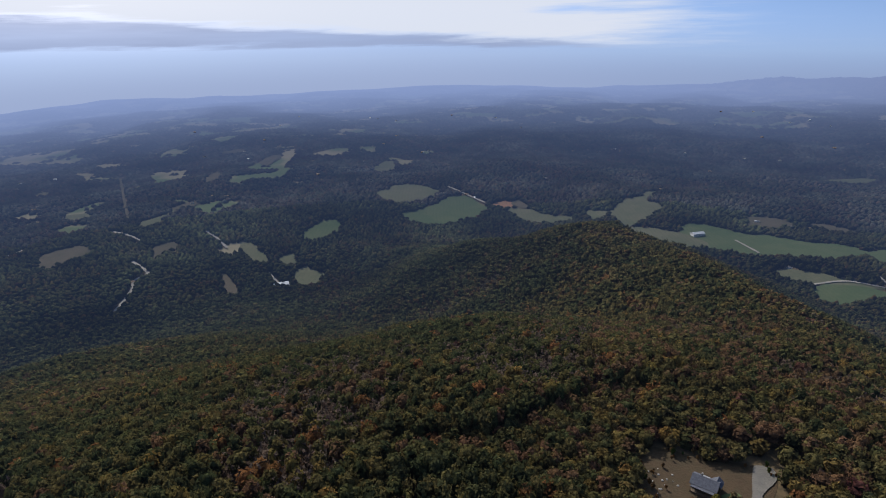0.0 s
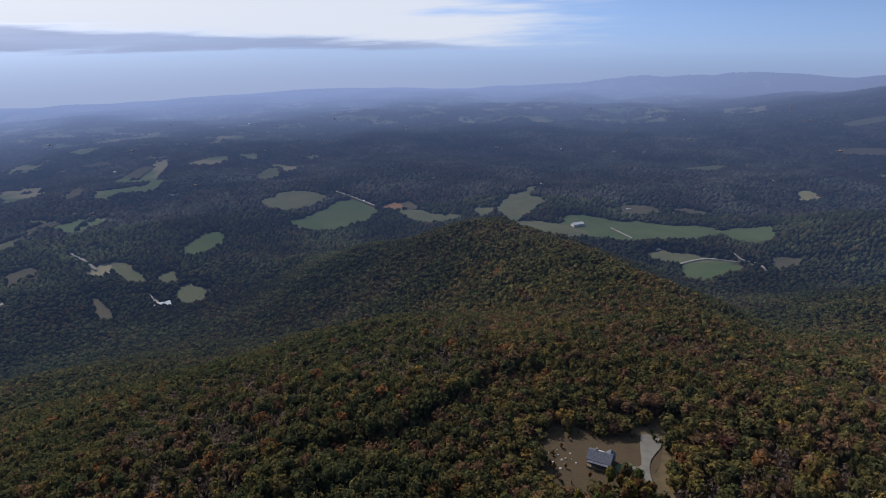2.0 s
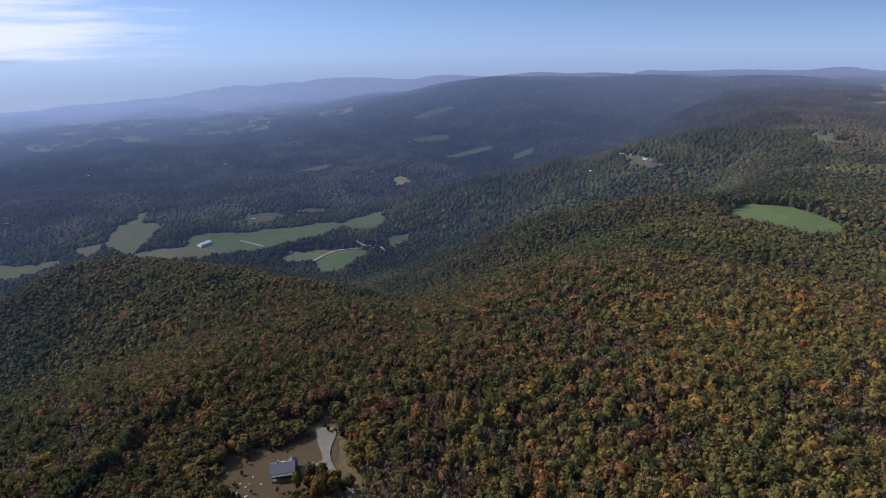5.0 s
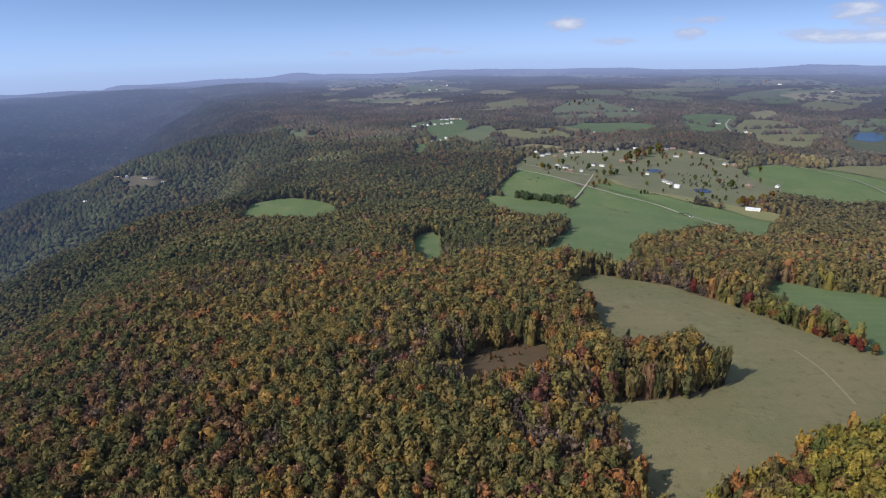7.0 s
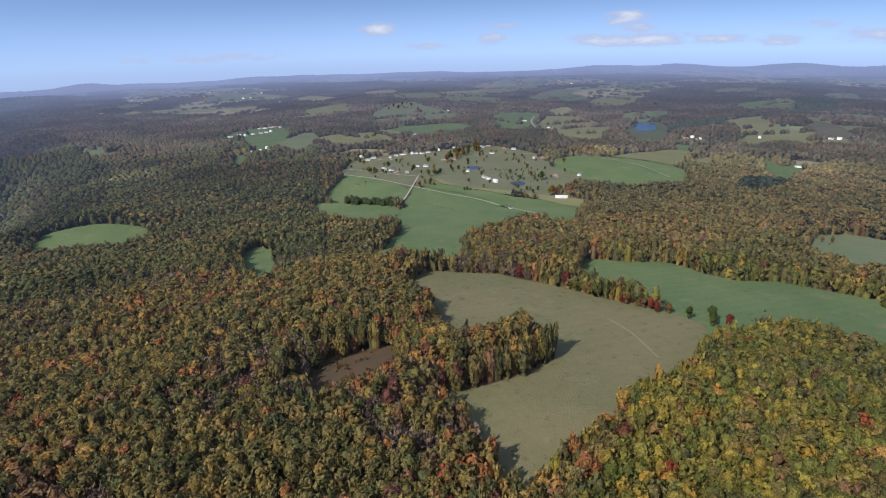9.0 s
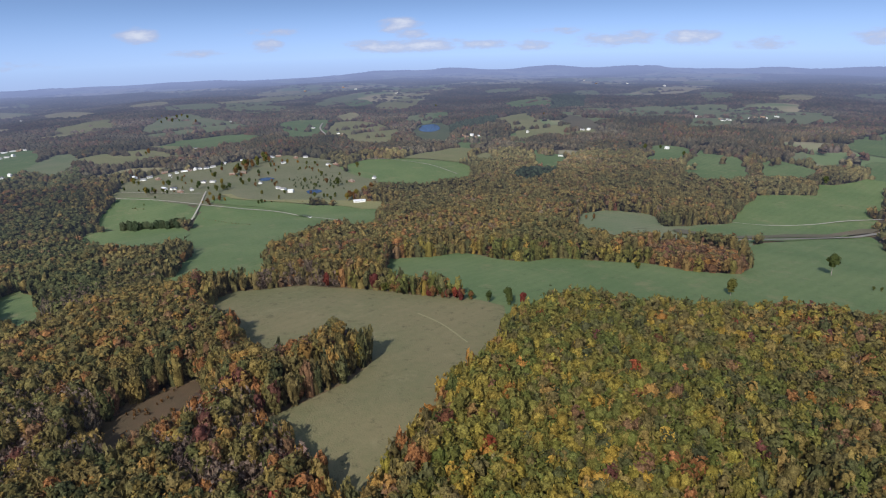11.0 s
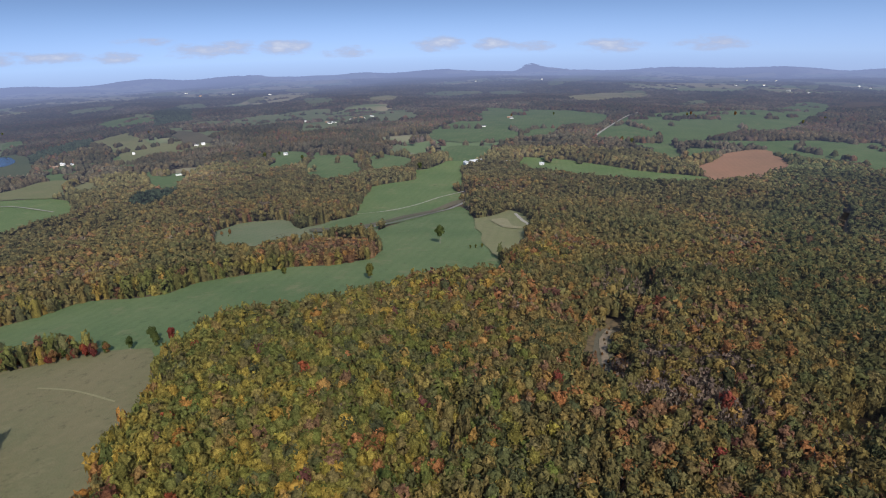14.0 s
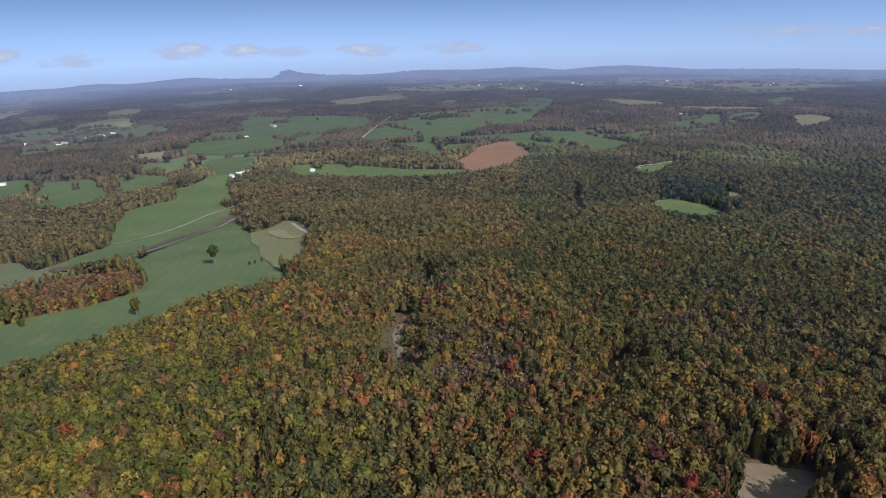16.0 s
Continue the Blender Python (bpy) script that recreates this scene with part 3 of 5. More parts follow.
field("driveway_gap", "scrub", 0, (-52, -369), (-59, -369), (-50, -308), (-44, -307))
field("bare_gap", "rust", 0, (-112, -217), (-127, -220), (-124, -212), (-98, -184))
field("bare_gap", "dirt", 0, (38, -175), (35, -177), (33, -172), (32, -152))
field("bare_gap", "dirt", 0, (-51, -365), (-59, -370), (-58, -361), (-45, -310))
field("pasture", "pale", 0, (2604, 307), (2737, 239), (2598, 206), (2401, 258))
field("hay_patch", "tan", 0, (2325, 244), (2378, 204), (2300, 186), (2263, 222))
field("hay_patch", "tan", 0, (3817, 627), (3856, 564), (3578, 521), (3302, 534))
field("hay_patch", "olive", 0, (3543, 260), (3532, 191), (3225, 160), (3226, 227))
field("pasture", "pale", 0, (2784, -20), (2866, -81), (2663, -88), (2692, -29))
field("pasture", "pale", 0, (3149, -184), (3424, -275), (3093, -265), (2951, -183))
field("hay_patch", "tan", 0, (2305, -97), (2372, -192), (2165, -187), (2161, -98))
field("pasture", "pale", 0, (3322, -397), (3162, -438), (2914, -389), (3005, -369))
field("hay_patch", "tan", 0, (2565, -369), (2603, -471), (2404, -529), (2129, -383))
field("hay_patch", "tan", 0, (2554, -658), (2521, -801), (2386, -775), (2417, -645))
field("pasture", "pale", 0, (2339, -719), (2257, -858), (2083, -887), (1981, -753), (2092, -664))
field("pasture", "pale", 0, (2160, -868), (2299, -1103), (2121, -1072), (1916, -854), (1950, -805))
field("hill_pasture", "olive", 0, (2392, -1121), (2645, -1361), (2595, -1490), (2380, -1461), (2238, -1205), (2226, -1068))
field("pasture", "pale", 0, (2021, -1162), (2079, -1298), (1923, -1214), (1793, -1076))
field("pasture", "green", 0, (1986, -1266), (2003, -1406), (1785, -1283), (1740, -1154))
field("hay_patch", "tan", 0, (1549, -959), (1593, -1058), (1503, -1043), (1377, -898))
field("pasture", "pale", 0, (2207, -1711), (2240, -1943), (2012, -1782), (2018, -1608))
field("pasture", "pale", 0, (1818, -1889), (1749, -2051), (1655, -1964), (1730, -1827))
field("pasture", "green", 0, (1354, -1505), (1329, -1615), (1229, -1579), (1155, -1520), (1185, -1423), (1251, -1413))
field("hay_patch", "tan", 0, (1954, -1586), (1962, -1705), (1885, -1650), (1887, -1546))
field("hill_pasture", "pale", 0, (107, -2960), (22, -4049), (-135, -4545), (-183, -3703), (-40, -3086), (76, -2808))
field("hay_patch", "tan", 0, (9, -2297), (-101, -2492), (-227, -2390), (-188, -2216), (-48, -2057))
field("pasture", "pale", 0, (-201, -2512), (-305, -2581), (-301, -2414), (-207, -2211))
field("hay_patch", "tan", 0, (-991, -3994), (-1262, -4170), (-1221, -3948), (-918, -3575))
field("hay_patch", "olive", 0, (-697, -3479), (-913, -3673), (-817, -3254), (-630, -3012))
field("pasture", "pale", 0, (-934, -2769), (-1097, -2982), (-1015, -2741), (-899, -2601))
field("hay_patch", "rust", 0, (-838, -2117), (-1005, -2180), (-926, -2001), (-729, -1768))
field("pasture", "pale", 0, (360, -2704), (182, -2686), (155, -2361), (308, -2486))
field("hay_patch", "olive", 0, (502, -2633), (389, -2724), (358, -2540), (467, -2510))
field("pasture", "pale", 0, (1363, -1675), (1397, -1786), (1226, -1607), (1203, -1508))
field("pasture", "pale", 0, (1519, -2113), (1456, -2208), (1361, -2086), (1332, -1880))
field("hay_patch", "olive", 0, (1326, -2315), (1327, -2439), (1245, -2343), (1254, -2229))
field("pasture", "green", 0, (1375, -1207), (1350, -1247), (1265, -1184), (1202, -1064))
field("pasture", "pale", 0, (2105, -2740), (2052, -2875), (1888, -2649), (1951, -2556))
field("hay_patch", "olive", 0, (1507, -3025), (1354, -3124), (1211, -2838), (1340, -2745))
field("pasture", "pale", 0, (289, -467), (272, -544), (260, -587), (248, -643), (217, -647), (180, -533), (180, -514), (205, -479), (227, -457), (244, -438), (257, -435), (236, -380))
field("pasture", "green", 0, (788, -267), (737, -301), (655, -340), (552, -366), (517, -336), (629, -313), (726, -259), (747, -249))

# roads: name, width, cover, line
ROADS = []


def road_line(name, width, cover, *line):
    ROADS.append((name, width, cover, line))


road_line("road", 6, "pale", (-615, 1085), (-560, 1030), (-568, 997), (-554, 951), (-546, 880))
road_line("road", 6, "pale", (-541, 1277), (-501, 1237), (-464, 1188))
road_line("road", 6, "pale", (-748, 1268), (-704, 1242), (-653, 1202))
road_line("road", 6, "pale", (-338, 1048), (-300, 989))
road_line("road", 6, "pale", (-908, 1126), (-888, 1185))
# power-line cut through the valley woods, laid as a track
road_line("track", 7, "scrub", (-1060, 1908), (-889, 1596), (-770, 1380))
road_line("road", 5, "pale", (604, 1138), (614, 1061))
road_line("road", 5, "pale", (756, 940), (743, 892), (759, 860), (746, 827))
road_line("road", 5, "pale", (633, 915), (685, 914), (720, 888), (755, 855))
road_line("road", 6, "pale", (19, 1656), (65, 1588), (115, 1514))
# shadowed cut in the woods, added here as a bare track
road_line("track", 6, "rust", (-323, -729), (-292, -666), (-256, -561))
road_line("turnaround", 6, "dirt", (-126, -136), (-130, -131), (-138, -129))
road_line("road", 2.1, "pale", (904, -186), (838, -232), (771, -263), (708, -290), (642, -320), (528, -336))
road_line("road", 1.8, "pale", (932, -210), (862, -260), (829, -289))
road_line("road", 2.1, "pale", (835, -296), (771, -263), (728, -240), (691, -219))
road_line("road", 2.1, "pale", (888, -578), (863, -620), (789, -637), (734, -640), (656, -623))
road_line("road", 4.5, "grey", (267, -452), (243, -477), (209, -527), (183, -575), (158, -635), (127, -713), (120, -731))
road_line("road", 2.1, "pale", (250, -648), (230, -655), (200, -681), (179, -711), (163, -744), (141, -777), (124, -799))
road_line("driveway", 4.0, "pale", (53, -656), (41, -604), (26, -559))
road_line("road", 5.0, "pale", (-49, -1207), (-109, -1451), (-155, -1615), (-190, -1685))
road_line("road", 4.0, "pale", (1406, -837), (1322, -779), (1180, -712))
road_line("road", 4.0, "pale", (-470, -846), (-510, -856), (-558, -873))
road_line("road", 2.1, "pale", (936, -520), (904, -576), (946, -658))
road_line("driveway", 3.6, "dirt", (-27, -281), (-23, -267), (-23, -250), (-23, -241))
road_line("track", 1.0, "tan", (231, -187), (210, -186), (183, -179))
HOMES_A0 = ((1041, -259), (1009, -263), (1024, -277), (992, -281), (1044, -307), (1013, -305), (1026, -321), (1027, -334), (1028, -343), (1026, -352), (1026, -361), (1020, -370), (1022, -382), (1035, -409), (1036, -444), (1063, -298), (896, -259), (890, -270), (863, -271), (862, -286), (899, -318), (891, -329), (928, -376), (925, -394), (826, -375), (1055, -497), (1021, -494), (1022, -507), (1036, -539), (984, -523), (978, -539), (956, -482), (774, -378), (761, -379), (739, -379), (881, -528), (873, -539), (729, -475), (723, -511), (550, -430))
HOMES_A1 = ((925, -667), (962, -739), (1017, -693), (1632, -717), (1588, -763), (1350, -776), (1180, -754), (1208, -760), (1690, -448), (1280, -435), (1258, -441), (639, -867), (856, -1032), (940, -1019), (954, -930), (938, -938), (921, -942), (766, -1114), (754, -1120), (711, -1547), (629, -1503), (610, -1493), (607, -1659), (595, -1680), (570, -1705))
HOMES_B0 = ((145, -975), (94, -976), (37, -988), (153, -1622), (193, -1413), (615, -1478), (601, -1486), (612, -1649), (580, -1152), (572, -1171), (616, -872))
HOMES_C0 = ((1410, -53), (1417, -74), (1415, -87), (1432, -105), (1437, -123), (1445, -136), (1452, -148), (1535, -131), (1530, -142), (1540, -158), (1536, -169), (1535, -179), (1171, -70), (1175, -79), (1191, -98), (1203, -111), (1151, -83), (1150, -100), (1652, -688), (1611, -761), (2856, 261), (2712, 212), (2311, 310), (2825, -28), (2663, -175), (2433, -297))
HOMES_D0 = ((934, -917), (912, -924), (146, -1619), (-117, -1112), (-186, -1016))
HOMES_E0 = ((-466, -829), (-914, -1436), (144, -1601), (606, -1463))
HOMES_F0 = ((-283, 985), (-636, 1588), (-602, 1598), (-502, 1303), (49, 1607), (70, 1583), (90, 1557), (-69, 2223), (-883, 2184), (-662, 1510), (-569, 990))
HOMES_G0 = ((1218, 559), (1199, 531), (1171, 486), (1159, 466), (1134, 437), (1147, 594))
HOMES_H0 = ((631, 986), (752, 844), (-65, 2220), (602, 1614), (717, 1269), (808, 1218), (599, 1557), (315, 1738))
HOMES = (HOMES_A0 + HOMES_A1 + HOMES_B0 + HOMES_C0 + HOMES_D0 + HOMES_E0 + HOMES_F0 + HOMES_G0 + HOMES_H0)

# ---- helpers for building ----
def mesh_object(name, verts, faces, mat, parent=None, smooth=False, label=""):
    me = bpy.data.meshes.new(name)
    me.from_pydata([tuple(v) for v in verts] if not isinstance(verts, np.ndarray) else verts.tolist(), [], faces if isinstance(faces, list) else faces.tolist())
    if mat:
        me.materials.append(mat)
    if smooth:
        me.polygons.foreach_set("use_smooth", [True] * len(me.polygons))
    me.update()
    ob = new(name, me)
    if parent:
        ob.parent = parent
    if label:
        ob["label"] = label
    return ob


def part(name, bm, mat, parent, label=""):
    me = bpy.data.meshes.new(name)
    bm.to_mesh(me)
    bm.free()
    me.materials.append(mat)
    ob = new(name, me)
    ob.parent = parent
    if label:
        ob["label"] = label
    return ob


def box(bm, x0, x1, y0, y1, z0, z1):
    v = [bm.verts.new((x, y, z)) for z in (z0, z1) for x, y in ((x0, y0), (x1, y0), (x1, y1), (x0, y1))]
    for f in ((3, 2, 1, 0), (4, 5, 6, 7), (0, 1, 5, 4), (1, 2, 6, 5), (2, 3, 7, 6), (3, 0, 4, 7)):
        bm.faces.new([v[i] for i in f])
    return v


def rounded(pts, times=2):
    """Cuts the corners of a closed outline."""
    for _ in range(times):
        nxt = []
        for (ax, ay), (bx, by) in zip(pts, pts[1:] + pts[:1]):
            nxt += [(0.78 * ax + 0.22 * bx, 0.78 * ay + 0.22 * by), (0.22 * ax + 0.78 * bx, 0.22 * ay + 0.78 * by)]
        pts = nxt
    return pts


def lift(x, y):
    return 0.05 + 0.0013 * np.maximum(np.hypot(x, y) - 150, 0)


def dense(line, step):
    """A smooth line through the given points, with a point every step metres."""
    pts = [line[0], *line, line[-1]]
    res = []
    for p0, p1, p2, p3 in zip(pts, pts[1:], pts[2:], pts[3:]):
        n = max(2, int(math.dist(p1, p2) / step))
        for i in range(n):
            s = i / n
            res.append(tuple(0.5 * (2 * p1[k] + (p2[k] - p0[k]) * s + (2 * p0[k] - 5 * p1[k] + 4 * p2[k] - p3[k]) * s * s
                                    + (3 * p1[k] - p0[k] - 3 * p2[k] + p3[k]) * s ** 3) for k in (0, 1)))
    return res + [tuple(line[-1])]


def ragged(pts, k):
    """A field's outline: corners hardly cut, edges wandering as a wood's edge does."""
    pts = rounded(pts, 1)
    res = []
    for i, ((ax, ay), (bx, by)) in enumerate(zip(pts, pts[1:] + pts[:1])):
        size = math.hypot(ax, ay)
        n = max(1, min(8, int(math.dist((ax, ay), (bx, by)) / (size * 0.03 + 3))))
        for j in range(n):
            x, y = ax + (bx - ax) * j / n, ay + (by - ay) * j / n
            wob = min(size * 0.012, 9.0)
            res.append((x + wob * (float(vnoise(x, y, 22, 40 + k)) - 0.5) * 2, y + wob * (float(vnoise(x, y, 22, 90 + k)) - 0.5) * 2))
    return res


OUTLINES = [(n, c, ragged(list(p), k)) for k, (n, c, _, p) in enumerate(FIELDS)]


def open_noise(x, y):
    """Where far country is open land: above 0."""
    r = np.hypot(x, y)
    az = np.degrees(np.arctan2(x, y)) % 360
    high = (az > 84) & (az < 300)
    w = np.clip((r - 1400) / 900, 0, 1)
    plateau = (0.55 * vnoise(x, y, 300, 21) + 0.45 * vnoise(x, y, 130, 22)) * (1 - w) + (0.6 * vnoise(x, y, 560, 23) + 0.4 * vnoise(x, y, 210, 24)) * w - np.interp(r, [1500, 2300], [0.75, 0.475])
    valley = 0.5 * vnoise(x, y, 150, 25) + 0.5 * vnoise(x, y, 64, 26) - np.interp(r, [1200, 1800, 2600, 3600], [0.80, 0.70, 0.64, 0.58])
    wooded = (inside(x, y, PLATEAU) & (az > 196) & (r < 2000)) | ((az + 14 * (vnoise(x, y, 260, 99) - 0.5) < 90) & (r < 2900))
    wooded |= (az > 40) & (az < 84)
    return np.where((r > 1000) & ~wooded, np.where(high, plateau, valley), -1.0)


# ---- ground ----
def build_ground():
    rs = np.concatenate([[8.0, 40.0, 80.0, 110.0], np.geomspace(130, 4950, 290)])
    az = np.radians(np.arange(0, 360, 0.75))
    R, A = np.meshgrid(rs, az, indexing="ij")
    X, Y = R * np.sin(A), R * np.cos(A)
    V = np.stack([X, Y, ground(X, Y)], -1).reshape(-1, 3)
    nr, na = R.shape
    i, j = np.meshgrid(np.arange(nr - 1), np.arange(na), indexing="ij")
    k = (j + 1) % na
    F = np.stack([i * na + j, (i + 1) * na + j, (i + 1) * na + k, i * na + k], -1).reshape(-1, 4)
    F = F[:, ::-1]
    tip = len(V)
    V = np.vstack([V, [[0, 0, float(ground(np.zeros(1), np.zeros(1))[0])]]])
    faces = F.tolist() + [[int((q + 1) % na), int(q), tip] for q in range(na)]
    m, t, out = material("forest_floor")
    p = place(t)
    a = t.t.nodes.new("ShaderNodeAttribute")
    a.attribute_name = "open"
    litter = t.mix(t.ramp(t.noise(p, 0.3, 5), 0.35, 0.65), (0.075, 0.06, 0.038), (0.125, 0.09, 0.052))
    grass = t.mix(t.ramp(t.noise(p, 0.004, 3), 0.4, 0.6), (0.085, 0.11, 0.055), (0.20, 0.175, 0.115))
    upland = t.mix(t.ramp(t.noise(p, 0.0028, 3), 0.42, 0.58), (0.11, 0.145, 0.065), (0.25, 0.215, 0.135))
    grass = t.mix(t.ramp(a.outputs["Fac"], 0.05, 0.2), grass, upland)
    # the ground carries the painted haze as well
    hazed(t, out, t.mix(t.ramp(a.outputs["Fac"], -0.01, 0.01), litter, grass))
    ob = mesh_object("ground", V, faces, m, smooth=True)
    at = ob.data.attributes.new("open", "FLOAT", "POINT")
    at.data.foreach_set("value", (np.where(((np.degrees(np.arctan2(V[:, 0], V[:, 1])) % 360) > 84) & ((np.degrees(np.arctan2(V[:, 0], V[:, 1])) % 360) < 300), 4.0, 0.2) * np.minimum(open_noise(V[:, 0], V[:, 1]), 0.2)).astype(np.float32))
    tagged(ob, "wooded ridge and plateau dropping to a wide valley", "ground", kind="structure")


build_ground()


def drape(name, outline, mat, step, extra=0.0):
    from_x, from_y = min(p[0] for p in outline), min(p[1] for p in outline)
    to_x, to_y = max(p[0] for p in outline), max(p[1] for p in outline)
    gx, gy = np.meshgrid(np.arange(from_x, to_x, step), np.arange(from_y, to_y, step))
    gx, gy = gx.ravel() + 0.31, gy.ravel() + 0.17
    keep = inside(gx, gy, outline)
    pts = [Vector(p) for p in outline] + [Vector(p) for p in zip(gx[keep], gy[keep])]
    n = len(outline)
    vs, _, fs, *_ = delaunay_2d_cdt(pts, [], [list(range(n))], 1, 0.01)
    x, y = np.array([v[0] for v in vs]), np.array([v[1] for v in vs])
    z = ground(x, y) + lift(x, y) + extra
    return mesh_object(name, np.stack([x, y, z], 1), [list(f) for f in fs], mat, smooth=True)


COVER_WORDS = {"dirt": "bare tan dirt, rutted and dry", "green": "mown bright green pasture grass", "pale": "pale green grazed grassland", "olive": "dry olive green hill pasture",
               "brown": "dull brown green rough meadow grass", "tan": "pale tan stubble and dry grass", "rust": "rusty brown weedy cleared ground",
               "dull": "dull green grazed valley grass", "scrub": "brown scrubby ground with dry weeds",
               "meadow": "pale dull green hay meadow", "field": "green grazed valley pasture",
               "clay": "freshly ploughed orange clay soil", "gravel": "pale gravel surface, dusty and worn", "grey": "grey weathered tarmac surface"}
FAR_LIMIT = 1000.0
for k, (name, cover, outline) in enumerate(OUTLINES):
    cx, cy = np.mean([p[0] for p in outline]), np.mean([p[1] for p in outline])
    r = math.hypot(cx, cy)
    ob = drape(name, outline, (FIELD_FAR if r > FAR_LIMIT else FIELD_NEAR)[cover], max(4.0, r * 0.018), 0.012 * (k % 12) + FIELDS[k][2] * (0.2 + 0.0006 * r))
    tagged(ob, COVER_WORDS[cover] + " among the woods", "field", kind="structure")

for k, (name, width, cover, line) in enumerate(ROADS):
    pts = dense(line, 6.0)
    left, right = [], []
    for i, p in enumerate(pts):
        a, b = pts[max(0, i - 1)], pts[min(len(pts) - 1, i + 1)]
        d = math.dist(a, b) or 1.0
        nx, ny = -(b[1] - a[1]) / d, (b[0] - a[0]) / d
        w = 0.5 * width * (1 + 0.12 * math.sin(i * 1.7 + k))
        left.append((p[0] + nx * w, p[1] + ny * w)), right.append((p[0] - nx * w, p[1] - ny * w))
    xy = np.array(left + right)
    z = ground(xy[:, 0], xy[:, 1]) + 2 * lift(xy[:, 0], xy[:, 1]) + 0.12 + 0.02 * (k % 3)
    n = len(pts)
    far = math.hypot(*line[0]) > FAR_LIMIT
    cov = {"pale": "gravel"}.get(cover, cover)
    ob = mesh_object(name, np.column_stack([xy, z]), [[i, i + 1, n + i + 1, n + i] for i in range(n - 1)], (FIELD_FAR if far else FIELD_NEAR)[cov], smooth=True)
    tagged(ob, COVER_WORDS[cov] + " of a country lane", "road", kind="structure")

# ---- woods ----
rng = np.random.default_rng(7)
PALETTE = np.array([(0.046, 0.058, 0.030), (0.070, 0.080, 0.036), (0.105, 0.098, 0.042), (0.150, 0.124, 0.045), (0.205, 0.140, 0.048), (0.20, 0.102, 0.045),
                    (0.140, 0.088, 0.055), (0.165, 0.042, 0.036), (0.095, 0.042, 0.040), (0.130, 0.105, 0.092)])
# chance of each colour: shaded slopes, plateau, bright knoll, far woods
MIXES = np.array([(0.20, 0.28, 0.28, 0.07, 0.01, 0.03, 0.10, 0.00, 0.01, 0.02), (0.09, 0.22, 0.33, 0.17, 0.05, 0.05, 0.07, 0.005, 0.015, 0.035),
                  (0.08, 0.28, 0.30, 0.18, 0.06, 0.04, 0.02, 0.02, 0.02, 0.01), (0.12, 0.18, 0.22, 0.05, 0.02, 0.05, 0.26, 0.00, 0.04, 0.06)])


def road_gap(x, y, keep):
    for name, width, cover, line in ROADS:
        lx, ly = [p[0] for p in line], [p[1] for p in line]
        near = (x > min(lx) - 20) & (x < max(lx) + 20) & (y > min(ly) - 20) & (y < max(ly) + 20)
        if near.any():
            # verges cleared wider towards the camera, so the roads stay in its view
            toward = [(px * q, py * q, 0) for px, py in line for q in (1 - 12 / math.hypot(px, py),)]
            d, _ = near_line(x[near], y[near], [(*p, 0) for p in line])
            e, _ = near_line(x[near], y[near], toward)
            keep[near] &= (d > width * 0.5 + 2.5) & (e > 4)
    return keep


def spacing(r):
    return np.interp(r, [100, 400, 1000, 2000, 4900], [3.6, 4.5, 7.2, 13.0, 32.0])


def scatter():
    xs, ys = [], []
    r = 118.0
    while r < 4860:
        d = float(spacing(r))
        for lo, hi, coarse in ((-43, 233, 1.0), (233, 317, 3.5)):
            if coarse > 1 and r > 1500:
                continue
            n = int(math.radians(hi - lo) * r / d / coarse)
            a = np.radians(lo + (np.arange(n) + rng.uniform(0, 1)) * (hi - lo) / n)
            rr = r + rng.uniform(-0.5, 0.5, n) * d
            a = a + rng.uniform(-0.42, 0.42, n) * d / r
            xs.append(rr * np.sin(a)), ys.append(rr * np.cos(a))
        r += d * 0.92
    x, y = np.concatenate(xs), np.concatenate(ys)
    hedge = (np.abs(vnoise(x, y, 130, 51) - 0.5) < 0.014) | (np.abs(vnoise(x, y, 210, 52) - 0.45) < 0.010) | (vnoise(x, y, 60, 53) > 0.92)
    hedge &= np.hypot(x, y) > 1000
    keep = (open_noise(x, y) < 0) | hedge
    for name, cover, outline in OUTLINES:
        px, py = [p[0] for p in outline], [p[1] for p in outline]
        near = keep & (x > min(px) - 3) & (x < max(px) + 3) & (y > min(py) - 3) & (y < max(py) + 3)
        if near.any():
            keep[near] &= ~inside(x[near], y[near], outline) | (hedge[near] & (cover in ("green", "pale", "olive")))
    keep = road_gap(x, y, keep)
    for hx, hy, size in CLEARINGS:
        keep &= np.hypot(x - hx, y - hy) > size
    return x[keep], y[keep]


BRUSH = [(217, -400), (226, -455), (194, -468), (156, -456), (144, -424), (165, -390), (191, -382)]
CONIFERS = (((1030, -906), (1084, -993), (1123, -1124), (1120, -1223), (1054, -1161), (1000, -1037), (1011, -967)), ((-400, -659), (-446, -731), (-477, -698), (-522, -678), (-459, -612), (-427, -557), (-418, -596), (-401, -628)), ((557, -644), (581, -688), (573, -724), (537, -716), (520, -676), (524, -635)), ((1092, -1415), (1385, -1807), (1497, -2124), (1350, -1976), (1050, -1525)))
YOUNG = [(-25, 168), (17, 172), (37, 188), (61, 205), (81, 205), (69, 168), (53, 155), (72, 135), (77, 122)]
CLEARINGS = [(x, y, 6.5) for x, y in ((-30, -291), (-25, -277), (-22, -262), (-22, -248), (-20, -236), (-29, -280), (-18, -268), (-19, -255), (-17, -245), (-122, -125), (-131, -122), (-140, -119), (-112, -120))] + [(x, y, 7.5) for x, y in ((105, 157), (101, 152), (98, 145), (95, 139), (92, 131), (89, 123))] + [(hx, hy, 11) for hx, hy in HOMES if math.hypot(hx, hy) < 2600]
TX, TY = scatter()
TZ = ground(TX, TY)
TR = np.hypot(TX, TY)
